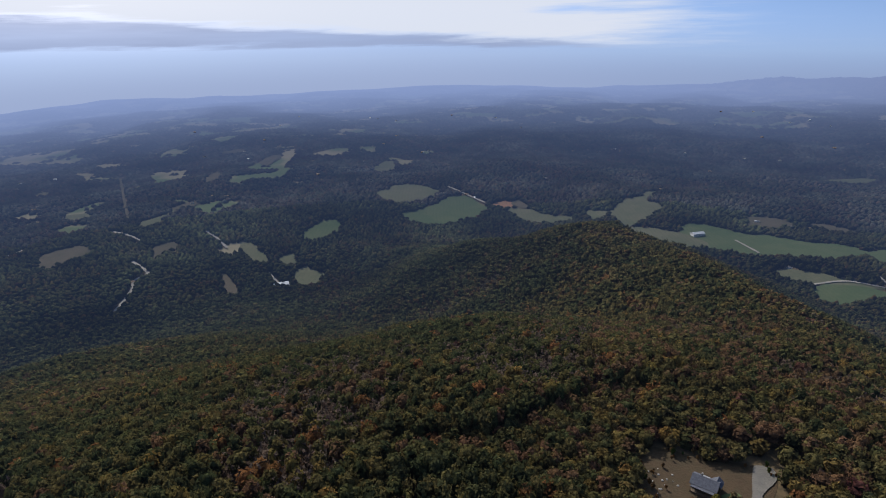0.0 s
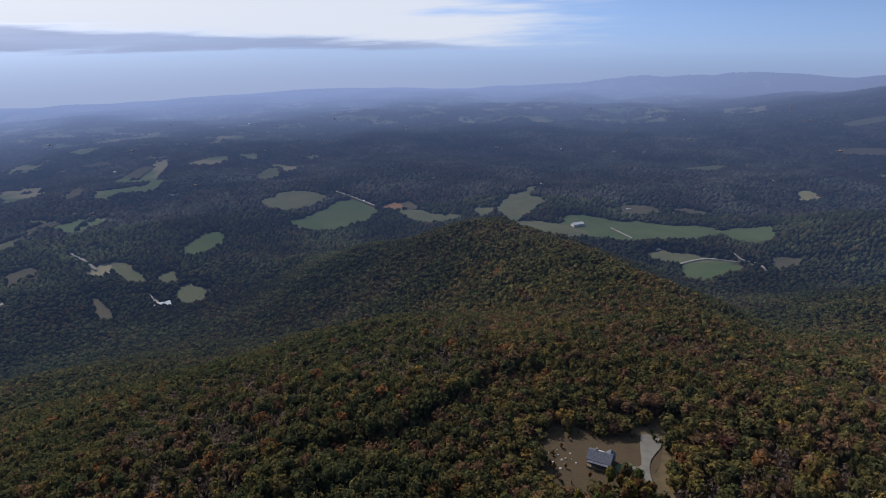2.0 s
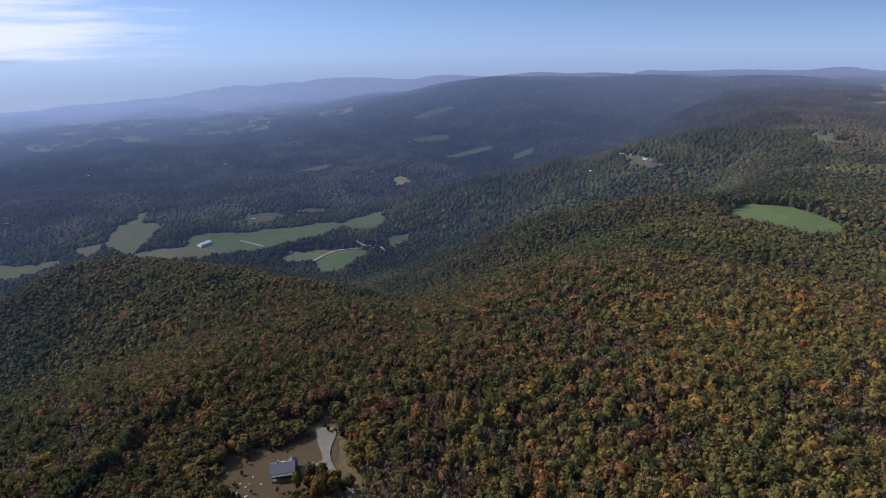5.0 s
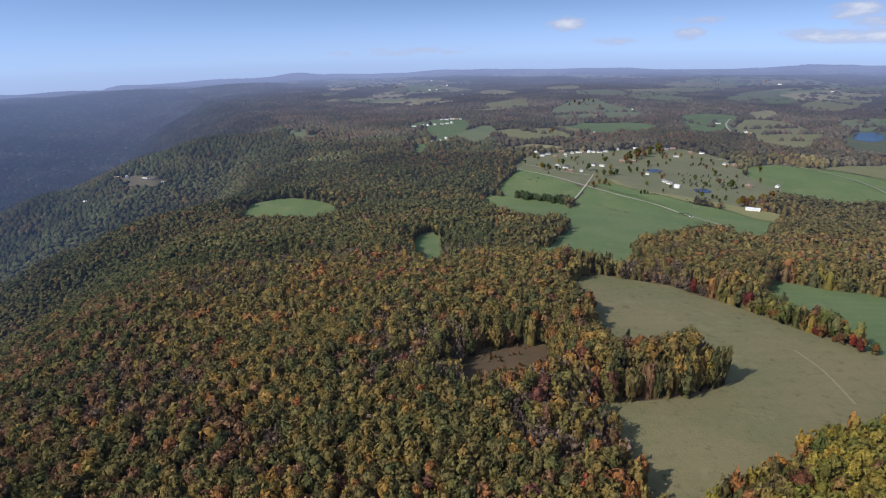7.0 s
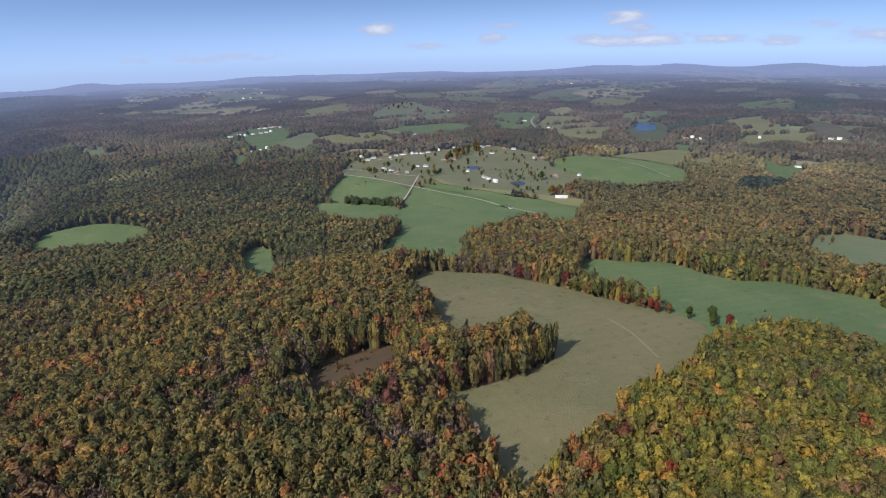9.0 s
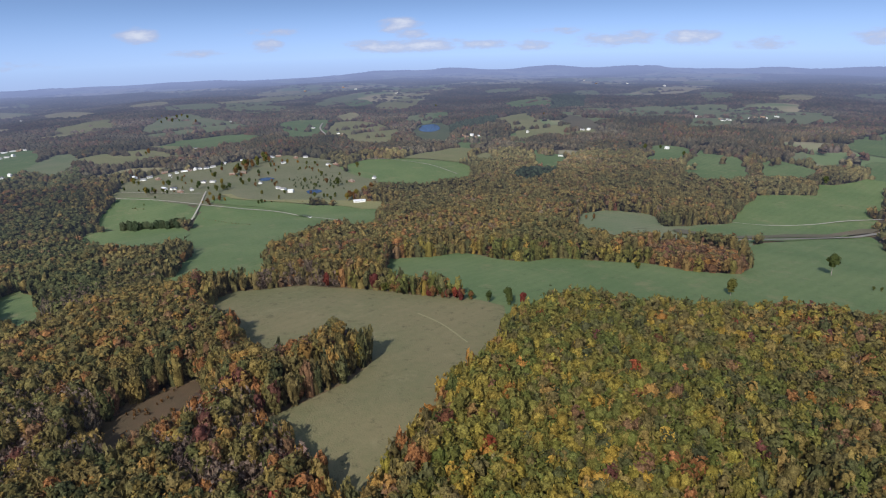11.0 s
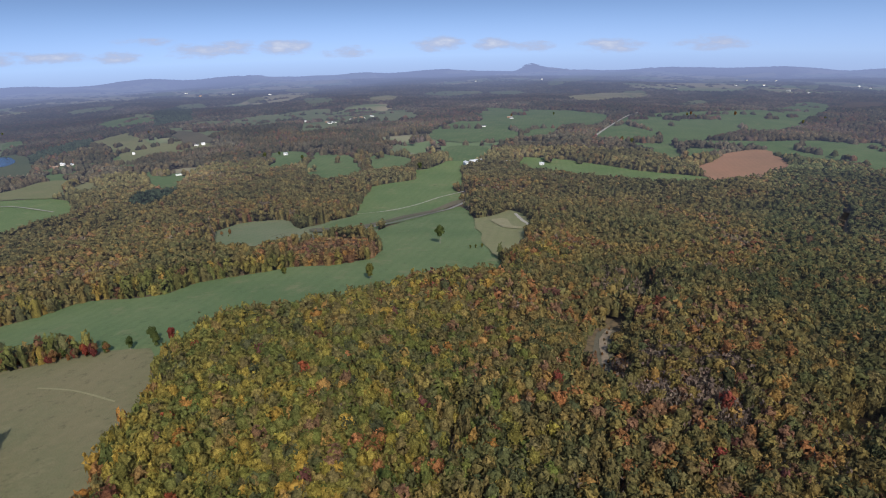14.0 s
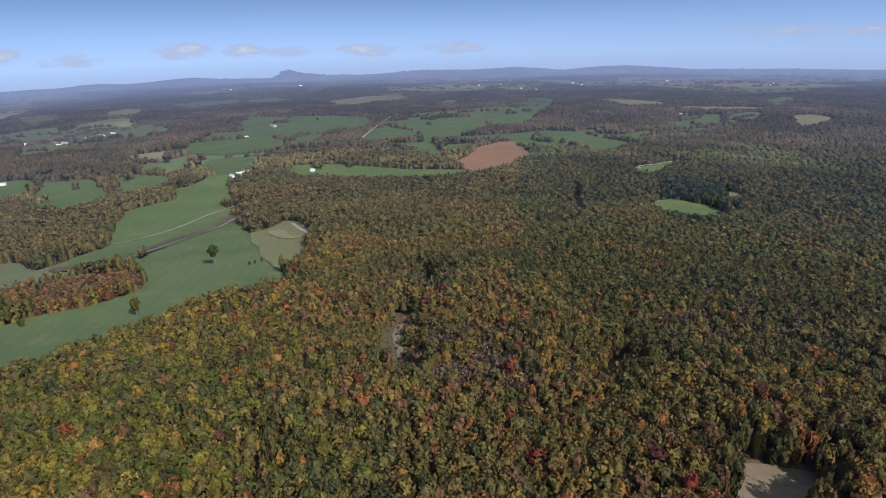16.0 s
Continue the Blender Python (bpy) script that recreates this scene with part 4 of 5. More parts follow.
TA = np.degrees(np.arctan2(TX, TY)) % 360
N = len(TX)
BELOW = ~inside(TX, TY, PLATEAU)


def choose_colours():
    kind = np.where(TR > 1500, 3, np.where(BELOW, 0, 1))
    knoll = (TA > 122) & (TA < 184) & (TR < 440)
    bright = np.interp(TA, [124, 134, 148, 182], [0, 0.9, 0.85, 0]) * (TR < 440) + 0.5 * (vnoise(TX, TY, 50, 71) - 0.5)
    kind = np.where(knoll & (rng.random(N) < bright), 2, kind)
    green_side = ((TA > 56) & (TA < 100) & (TR > 400) & (TR < 1200)) | ((TA > 198) & (TA < 240) & (TR > 330) & (TR < 1200))
    kind = np.where(green_side & (rng.random(N) < 0.82), 0, kind)
    crest, _ = near_line(TX, TY, SPURS[0][2])
    kind = np.where(BELOW & (crest < 70 + 60 * vnoise(TX, TY, 60, 9)) & (rng.random(N) < 0.55), 1, kind)
    patch = vnoise(TX, TY, 70, 11) * 0.6 + vnoise(TX, TY, 28, 12) * 0.4
    far = np.interp(TR, [200, 450], [0.0, 1.0])
    pick = np.clip(rng.random(N) * (0.72 - 0.27 * far) + (patch - 0.5) * (0.75 + 0.5 * far) + 0.14 + 0.135 * far, 0, 0.999)
    cum = np.cumsum(MIXES, 1)
    cum /= cum[:, -1:]
    idx = (pick[:, None] > cum[kind]).sum(1)
    idx = np.where(rng.random(N) < 0.35 - 0.13 * far, (rng.random(N)[:, None] > cum[kind]).sum(1), idx)
    thin = (vnoise(TX, TY, 55, 61) > 0.66) & (TR < 450) & ~knoll
    idx = np.where(thin & (rng.random(N) < 0.55), 9, idx)
    idx = np.where((TA > 15) & (TA < 75) & (TR < 420) & (idx < 2) & (rng.random(N) < 0.5), 6, idx)
    idx = np.where(inside(TX, TY, BRUSH) & (rng.random(N) < 0.7), rng.choice((6, 6, 8, 5), N), idx)
    idx = np.where(inside(TX, TY, YOUNG) & (rng.random(N) < 0.8), rng.choice((1, 2, 2, 3, 6), N), idx)
    tone_gain = np.where((kind == 2)[:, None], (1.36, 1.44, 0.92), (1.16, 1.14, 1.14))
    # brightness by bearing painted into leaf colours, dimmest towards the sun
    tone_gain = tone_gain * (1.12, 1.0, 0.93) * np.interp((TA + 60) % 360, [0, 98, 125, 240, 270], [0.70, 0.72, 0.96, 0.94, 0.82])[:, None]
    col = tone_gain * PALETTE[np.clip(idx, 0, 9)] * rng.uniform(0.86, 1.18, (N, 1)) * rng.uniform(0.95, 1.05, (N, 3))
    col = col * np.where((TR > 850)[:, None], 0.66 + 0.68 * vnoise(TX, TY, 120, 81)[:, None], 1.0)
    # haze-like fading painted in: leaf colours blend to muted means with distance
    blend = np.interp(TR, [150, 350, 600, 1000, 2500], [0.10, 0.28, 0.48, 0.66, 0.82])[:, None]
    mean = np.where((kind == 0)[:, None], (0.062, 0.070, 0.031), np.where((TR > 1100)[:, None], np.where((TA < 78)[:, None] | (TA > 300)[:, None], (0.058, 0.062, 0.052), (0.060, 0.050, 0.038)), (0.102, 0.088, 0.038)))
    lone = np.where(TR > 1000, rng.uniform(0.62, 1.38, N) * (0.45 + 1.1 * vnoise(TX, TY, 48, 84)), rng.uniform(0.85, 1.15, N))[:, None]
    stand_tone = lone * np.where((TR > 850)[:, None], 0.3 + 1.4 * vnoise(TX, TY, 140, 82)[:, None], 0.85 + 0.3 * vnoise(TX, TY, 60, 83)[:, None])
    # shade painted into leaf colours below the brow, deepest at bearings 45 to 80
    slope_shade = np.interp(TA, [30, 45, 80, 90], [0.82, 0.66, 0.66, 0.82])
    shady = np.where(BELOW, 1 + (slope_shade - 1) * np.interp(TR, [400, 1000], [0, 1]), 1.0)[:, None]
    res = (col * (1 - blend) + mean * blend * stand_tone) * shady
    for outline in CONIFERS:
        dark = inside(TX, TY, list(outline))
        res = np.where(dark[:, None], (0.042, 0.056, 0.035) * rng.uniform(0.8, 1.2, (N, 1)), res)
    return idx, res


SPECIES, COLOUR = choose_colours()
BARE = SPECIES == 9
CROWN_R = spacing(TR) * rng.uniform(0.58, 0.84, N) * np.interp(TR, [350, 600, 1100, 2000], [1.08, 1.0, 1.05, 1.3])
CROWN_H = np.interp(np.hypot(TX - 84, TY - 150), [25, 60], [0.55, 1.0]) * np.where(TR < 1200, rng.uniform(0.85, 1.25, N) * 3.8, rng.uniform(0.85, 1.25, N) * 7.5)
TALL = np.where(BARE, 0.9, 1.0) * rng.uniform(14.2, 18.0, N)
EDGE = vnoise(TX, TY, 45, 31)
YARD = np.hypot(TX - 84, TY - 150)
TALL = TALL * np.interp(YARD, [25, 60], [0.5, 1.0]) * np.where(inside(TX, TY, BRUSH), 0.55, 1.0) * np.where(inside(TX, TY, YOUNG), 0.68, 1.0) * (0.8 + 0.35 * EDGE) * np.interp(TR, [900, 2000, 4000], [1.0, 0.52, 0.32])


def at_edge():
    """Trees at the border of a field, leafy to the ground."""
    edge = np.zeros(N, bool)
    for name, cover, outline in OUTLINES:
        px, py = [p[0] for p in outline], [p[1] for p in outline]
        m = 9.0 if math.hypot(np.mean(px), np.mean(py)) < 700 else 14.0
        near = (TR < 1500) & (TX > min(px) - m) & (TX < max(px) + m) & (TY > min(py) - m) & (TY < max(py) + m)
        if near.any():
            edge[near] |= near_line(TX[near], TY[near], [(*p, 0) for p in outline + outline[:1]])[0] < m
    return edge


# the point of wood in the meadow stands tall
TALL = TALL * np.interp(np.hypot(TX - 193, TY - -106), [30, 45], [1.3, 1.0])
# trees beside the drives lowered, so sun and the camera's view reach them
for name, width, cover, line in ROADS:
    if name == "driveway" and math.hypot(*line[0]) < 450:
        TALL = TALL * np.interp(near_line(TX, TY, [(*p, 0) for p in line])[0], [6, 26], [0.5, 1.0])
EDGE_TREE = at_edge()
TALL = np.where(EDGE_TREE, TALL * rng.uniform(0.55, 0.95, N), TALL)
CROWN_H = np.where(EDGE_TREE, TALL * 0.5, np.where(TR > 2000, TALL * 0.45, CROWN_H))


def leaf_cards(count, seed, size=1.9):
    """Triangles of leafage over a lobed crown of radius 1 and height 2 (from -1 to 1)."""
    g = np.random.default_rng(seed)
    z = g.uniform(-0.75, 1.0, count)
    a = g.uniform(0, 2 * np.pi, count)
    rad = np.sqrt(np.clip(1 - z * z, 0, 1))
    d = np.stack([rad * np.cos(a), rad * np.sin(a), z], 1)
    lobes = g.normal(size=(7, 3))
    lobes[:, 2] = np.abs(lobes[:, 2])
    lobes /= np.linalg.norm(lobes, axis=1)[:, None]
    bulge = np.max(d @ lobes.T, 1)
    c = d * (0.62 + 0.42 * np.clip(bulge, 0, 1) ** 3 + g.uniform(-0.10, 0.08, count))[:, None]
    nrm = d + g.normal(scale=0.6, size=(count, 3))
    nrm /= np.linalg.norm(nrm, axis=1)[:, None]
    u = np.cross(nrm, g.normal(size=(count, 3)))
    u /= np.linalg.norm(u, axis=1)[:, None]
    v = np.cross(nrm, u)
    s = size / math.sqrt(count) * g.uniform(0.7, 1.35, count)[:, None]
    return np.stack([c + s * u, c - 0.5 * s * u + 0.87 * s * v, c - 0.5 * s * u - 0.87 * s * v], 1)


def twig_cards(count, seed):
    """Thin bare limbs, rising from the middle of the crown."""
    g = np.random.default_rng(seed)
    d = g.normal(size=(count, 3))
    d[:, 2] = np.abs(d[:, 2]) + 0.25
    d /= np.linalg.norm(d, axis=1)[:, None]
    side = np.cross(d, g.normal(size=(count, 3)))
    side /= np.linalg.norm(side, axis=1)[:, None]
    base = np.array([0, 0, -0.9]) + d * g.uniform(0.0, 0.8, count)[:, None]
    tip = np.array([0, 0, -0.7]) + d * g.uniform(1.0, 1.75, count)[:, None]
    w = 0.07
    return np.stack([base + side * w, base - side * w, tip], 1)


def dome(rings, seed, count=5):
    """A jagged low crown: verts and triangles."""
    g = np.random.default_rng(seed)
    verts, faces = [(g.uniform(-0.2, 0.2), g.uniform(-0.2, 0.2), 1.0)], []
    for k, (rad, z) in enumerate(rings):
        turn = g.uniform(0, 6.28)
        for i in range(count):
            a = turn + 2 * math.pi * (i + g.uniform(-0.25, 0.25)) / count
            q = rad * g.uniform(0.8, 1.25)
            verts.append((q * math.cos(a), q * math.sin(a), z + g.uniform(-0.2, 0.2)))
        for i in range(count):
            j = (i + 1) % count
            lo = 1 + k * count
            if k == 0:
                faces.append((0, lo + i, lo + j))
            else:
                up = lo - count
                faces += [(up + i, lo + i, lo + j), (up + i, lo + j, up + j)]
    return np.array(verts), np.array(faces)


def wood(name, chosen, shapes, mat, label, category="woodland"):
    """Joins the crowns of many trees, each one of a few shapes, turned and stretched."""
    VV, FF, CC, base = [], [], [], 0
    which = rng.integers(0, len(shapes), len(chosen))
    for s, (sv, sf) in enumerate(shapes):
        ids = chosen[which == s]
        if len(ids) == 0:
            continue
        a = rng.uniform(0, 2 * np.pi, len(ids))
        ca, sa = np.cos(a)[:, None], np.sin(a)[:, None]
        cr, ch = CROWN_R[ids][:, None], CROWN_H[ids][:, None]
        x = (sv[:, 0] * ca - sv[:, 1] * sa) * cr + TX[ids][:, None]
        y = (sv[:, 0] * sa + sv[:, 1] * ca) * cr + TY[ids][:, None]
        z = sv[:, 2] * ch + (TZ + TALL - CROWN_H)[ids][:, None]
        v = np.stack([x, y, z], -1)
        VV.append(v.reshape(-1, 3))
        FF.append((sf[None] + (np.arange(len(ids)) * len(sv))[:, None, None] + base).reshape(-1, 3))
        tone = np.repeat(rng.uniform(0.70, 1.34, len(sv) // 3 + 1), 3)[:len(sv)]
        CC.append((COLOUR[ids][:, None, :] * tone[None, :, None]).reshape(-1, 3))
        base += len(ids) * len(sv)
    V, F, C = np.vstack(VV), np.vstack(FF), np.vstack(CC)
    me = bpy.data.meshes.new(name)
    me.vertices.add(len(V))
    me.vertices.foreach_set("co", V.astype(np.float32).ravel())
    me.loops.add(F.size)
    me.loops.foreach_set("vertex_index", F.astype(np.int32).ravel())
    me.polygons.add(len(F))
    me.polygons.foreach_set("loop_start", np.arange(0, F.size, 3, dtype=np.int32))
    at = me.attributes.new("leaf", "FLOAT_COLOR", "POINT")
    at.data.foreach_set("color", np.column_stack([C, np.ones(len(C))]).astype(np.float32).ravel())
    me.materials.append(mat)
    me.update(calc_edges=True)
    tagged(new(name, me), label, category, kind="stuff")


def cards_shape(tri):
    return tri.reshape(-1, 3), np.arange(len(tri) * 3).reshape(-1, 3)


def joined(a, b):
    return np.vstack([a[0], b[0]]), np.vstack([a[1], b[1] + len(a[0])])


def lobed(count, cards, seed, sides=5, size=1.5):
    """A billowing crown: a heap of rough lobes with leaf sprays over them."""
    g = np.random.default_rng(seed)
    shape = None
    for k in range(count):
        if k == 0:
            c, q = np.array([g.uniform(-0.15, 0.15), g.uniform(-0.15, 0.15), 0.3]), 0.66
        else:
            a = 6.283 * (k + g.uniform(-0.25, 0.25)) / (count - 1)
            far = g.uniform(0.42, 0.68)
            c, q = np.array([far * math.cos(a), far * math.sin(a), g.uniform(-0.5, 0.35)]), g.uniform(0.36, 0.56)
        v, f = dome(((0.72, 0.62), (1.0, -0.3), (1.0, -2.2)) if k == 0 else ((0.72, 0.62), (1.0, -0.3)), seed * 13 + k, sides)
        lobe = v * np.array([q, q, q * 0.95]) * 0.97 + c, f
        shape = joined(shape, lobe) if shape else lobe
        n = cards // count
        if n:
            z, a = g.uniform(-0.35, 1.0, n), g.uniform(0, 6.283, n)
            d = np.stack([np.sqrt(1 - z * z) * np.cos(a), np.sqrt(1 - z * z) * np.sin(a), z], 1)
            nrm = d + g.normal(scale=0.4, size=(n, 3))
            nrm /= np.linalg.norm(nrm, axis=1)[:, None]
            u = np.cross(nrm, g.normal(size=(n, 3)))
            u /= np.linalg.norm(u, axis=1)[:, None]
            w = np.cross(nrm, u)
            s = size * q / math.sqrt(n) * g.uniform(0.6, 1.4, n)[:, None]
            o = c + q * d * g.uniform(0.9, 1.14, n)[:, None]
            shape = joined(shape, cards_shape(np.stack([o + s * u, o - 0.5 * s * u + 0.87 * s * w, o - 0.5 * s * u - 0.87 * s * w], 1)))
    return shape


def sprays(sides, cards, seed, size=1.7):
    """A crown of leaf sprays round a rough core."""
    v, f = dome(((0.74, 0.55), (0.95, -0.3), (0.9, -1.7)), seed, sides)
    return joined((v * np.array([0.80, 0.80, 0.82]), f), cards_shape(leaf_cards(cards, seed + 500, size)))


NEAR = [sprays(5, 78, k, 2.1) for k in range(10)]
MID = [sprays(4, 34, 20 + k, 1.9) for k in range(10)]
LOW = [sprays(4, 7, 40 + k, 1.15) for k in range(8)]
FAR1 = [dome(((0.85, 0.1), (1.0, -1.6)), 60 + k, 4) for k in range(8)]
FAR2 = [dome(((0.95, -1.5),), 80 + k) for k in range(8)]
TWIG = [joined(cards_shape(twig_cards(30, 90 + k)), cards_shape(leaf_cards(26, 95 + k, 1.25))) for k in range(4)]
SEEN = (TA < 233) | (TA > 317)
every = np.arange(N)
SINGLE = (TR < 168) & SEEN & ~BARE
single_ids = every[SINGLE][np.argsort(TR[SINGLE])][:220]
mask = np.zeros(N, bool)
mask[single_ids] = True
rest = ~mask
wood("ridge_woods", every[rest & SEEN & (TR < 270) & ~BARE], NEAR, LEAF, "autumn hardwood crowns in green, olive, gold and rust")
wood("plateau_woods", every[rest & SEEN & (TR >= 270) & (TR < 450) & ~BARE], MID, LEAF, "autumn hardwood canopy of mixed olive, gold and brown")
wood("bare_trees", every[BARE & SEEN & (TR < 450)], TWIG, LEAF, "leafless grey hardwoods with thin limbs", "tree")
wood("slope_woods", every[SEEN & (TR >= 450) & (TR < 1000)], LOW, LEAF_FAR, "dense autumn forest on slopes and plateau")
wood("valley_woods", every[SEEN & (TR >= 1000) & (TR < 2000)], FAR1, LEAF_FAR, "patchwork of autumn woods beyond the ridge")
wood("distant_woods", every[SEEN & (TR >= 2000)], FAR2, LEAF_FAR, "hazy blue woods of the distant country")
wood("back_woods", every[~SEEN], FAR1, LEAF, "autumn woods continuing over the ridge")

# ---- single trees ----
def tree_paint(name, low, high, third):
    m, t, out = material(name)
    info = t.t.nodes.new("ShaderNodeObjectInfo")
    tone = t.t.nodes.new("ShaderNodeValToRGB")
    tone.color_ramp.elements[0].color, tone.color_ramp.elements[1].color = (*low, 1), (*third, 1)
    tone.color_ramp.elements.new(0.55).color = (*high, 1)
    t.link(info.outputs["Random"], tone.inputs[0])
    hue = t.t.nodes.new("ShaderNodeHueSaturation")
    t.link(tone.outputs[0], hue.inputs["Color"])
    t.link(t.math("ADD", t.math("MULTIPLY", t.noise(place(t), 1.3, 4, 0.7), 1.8), 0.1), hue.inputs["Value"])
    d, tr, mx = (t.t.nodes.new(k) for k in ("ShaderNodeBsdfDiffuse", "ShaderNodeBsdfTranslucent", "ShaderNodeMixShader"))
    mx.inputs[0].default_value = 0.4
    t.link(hue.outputs[0], d.inputs[0]), t.link(hue.outputs[0], tr.inputs[0])
    t.link(d.outputs[0], mx.inputs[1]), t.link(tr.outputs[0], mx.inputs[2]), t.link(mx.outputs[0], out.inputs[0])
    return m


GREENS = tree_paint("green_leaves", (0.04, 0.06, 0.022), (0.075, 0.085, 0.028), (0.105, 0.10, 0.03))
GOLDS = tree_paint("gold_leaves", (0.13, 0.115, 0.03), (0.19, 0.135, 0.032), (0.19, 0.095, 0.03))
RUSTS = tree_paint("rust_leaves", (0.12, 0.07, 0.035), (0.155, 0.08, 0.035), (0.10, 0.075, 0.04))
REDS = tree_paint("red_leaves", (0.16, 0.035, 0.025), (0.09, 0.03, 0.028), (0.22, 0.07, 0.03))
NEEDLES = tree_paint("pine_needles", (0.045, 0.066, 0.038), (0.06, 0.08, 0.044), (0.075, 0.088, 0.05))


def soup(name, tri, mat):
    me = bpy.data.meshes.new(name)
    me.from_pydata(tri.reshape(-1, 3).tolist(), [], np.arange(len(tri) * 3).reshape(-1, 3).tolist())
    me.materials.append(mat)
    return me


def limb(bm, a, b, ra, rb, sides=6):
    a, b = Vector(a), Vector(b)
    side = (b - a).orthogonal().normalized()
    turn = (b - a).normalized()
    rows = []
    for p, rad in ((a, ra), (b, rb)):
        rows.append([bm.verts.new(p + Matrix.Rotation(2 * math.pi * i / sides, 3, turn) @ side * rad) for i in range(sides)])
    for i in range(sides):
        bm.faces.new((rows[0][i], rows[0][(i + 1) % sides], rows[1][(i + 1) % sides], rows[1][i]))
    bm.faces.new(rows[1])


def trunk_mesh(seed, height):
    g = random.Random(seed)
    bm = bmesh.new()
    fork = height * g.uniform(0.45, 0.6)
    limb(bm, (0, 0, -0.6), (0.15, 0.05, fork), 0.32, 0.2, 7)
    limb(bm, (0.15, 0.05, fork), (g.uniform(-0.5, 0.5), g.uniform(-0.5, 0.5), height * 0.92), 0.2, 0.05, 6)
    for k in range(4):
        a = k * 1.57 + g.uniform(-0.5, 0.5)
        q = g.uniform(1.6, 2.5)
        limb(bm, (0.12, 0.04, fork * g.uniform(0.85, 1.15)), (q * math.cos(a), q * math.sin(a), fork + height * g.uniform(0.18, 0.34)), 0.11, 0.03, 5)
    me = bpy.data.meshes.new("trunk")
    bm.to_mesh(me)
    bm.free()
    me.materials.append(BARK)
    return me


def tree_of(trunk, crown, label, group, name="tree"):
    base = tagged(new(name), label, "shrub" if name == "shrub" else "tree", group)
    for name, me in (("trunk", trunk), ("crown", crown)):
        ob = new(name, me)
        ob.parent = base
    return base


def crown_cards(seed, radius, half, top):
    v, f = lobed(9, 243, seed, 5, 1.5)
    return v[f] * np.array([radius, radius, half]) + np.array([0, 0, top - half])


WORDS = {"green": "tall hardwood in olive green early autumn leaf", "gold": "tall hardwood in gold and orange autumn leaf",
         "rust": "tall hardwood in rust brown autumn leaf", "red": "maple in deep red autumn leaf"}
PAINT = {"green": GREENS, "gold": GOLDS, "rust": RUSTS, "red": REDS}
PROTO = {}
for c, tone in enumerate(("green", "gold", "rust", "red")):
    for k in range(5 if tone != "red" else 2):
        tall = 14 + 1.3 * k
        PROTO[tone, k] = (trunk_mesh(c * 7 + k, tall * 0.8), soup("crown", crown_cards(200 + c * 10 + k, 3.5 + 0.25 * k, 5.6, tall), PAINT[tone]))
TONES = ("green", "green", "green", "gold", "gold", "rust", "rust", "red", "red", "rust")
for i in single_ids:
    tone = TONES[int(SPECIES[i])]
    k = int(rng.integers(0, 5 if tone != "red" else 2))
    ob = tree_of(*PROTO[tone, k], WORDS[tone] + " in the ridge wood", "trees of the ridge wood")
    s = float(rng.uniform(0.72, 0.98))
    ob.matrix_basis = pose(TX[i], TY[i], TZ[i], 0, 0, float(rng.uniform(0, 360))) @ Matrix.Scale(s * float(np.interp(YARD[i], [25, 60], [0.5, 1.0])), 4)


def height_at(x, y):
    return float(ground(np.array([x]), np.array([y]))[0])


def stand(ob, x, y, turn=0.0, scale=1.0):
    ob.matrix_basis = pose(x, y, height_at(x, y) + (0.1 + 0.0012 * math.hypot(x, y) if scale < 0 else 0), 0, 0, turn) @ Matrix.Scale(abs(scale), 4)
    return ob


g = random.Random(5)
# trees that stand alone in the pastures
for (x, y), tone, k, s in zip(((103, -472), (196, -364), (127, -353), (235, -935), (344, -531), (347, -521), (293, -586), (199, -366)),
                              ("green", "green", "green", "green", "rust", "rust", "green", "green"), (4, 0, 1, 2, 0, 1, 2, 0), (0.95, 0.45, 0.8, 0.9, 0.5, 0.4, 0.7, 0.4)):
    stand(tree_of(*PROTO[tone, k], WORDS[tone].replace(" in ", ", in ") + ", alone", "lone pasture trees"), x, y, g.uniform(0, 360), s)
# trees dotted over the far hill pastures
for x, y in ((1870, -559), (1936, -593), (1942, -615), (1776, -570), (1774, -539), (1794, -595), (1876, -617), (1844, -577), (1896, -639), (1910, -557), (1823, -630), (1725, -617), (997, -1268), (1528, -1356), (1249, -340), (1256, -347), (149, -1644), (-297, -1595), (-308, -1605), (-409, -1592), (-108, -1194), (-119, -1202), (-126, -1185), (-310, -1556), (35, -1675), (554, -1014), (533, -1027), (470, -990), (549, -1000), (-66, -1209), (-600, -1559), (-527, -1485)):
    tone = g.choice(("green", "rust", "green"))
    stand(tree_of(*PROTO[tone, g.randrange(5)], WORDS[tone].replace("tall hardwood", "hardwood") + " on a hill pasture", "hill pasture trees"), x, y, g.uniform(0, 360), g.uniform(0.55, 0.9))
# bright trees along the meadow's edge
for (x, y), tone, k, s in zip(((313, -187), (317, -181), (285, -196), (282, -200), (203, -233), (199, -240), (208, -237), (215, -228)),
                              ("gold", "red", "red", "rust", "green", "red", "green", "green"), (1, 0, 1, 0, 0, 1, 2, 1), (0.75, 0.75, 0.8, 0.6, 0.6, 0.55, 0.6, 0.55)):
    stand(tree_of(*PROTO[tone, k], WORDS[tone] + " beside a meadow", "trees at the meadow's edge"), x, y, g.uniform(0, 360), s)
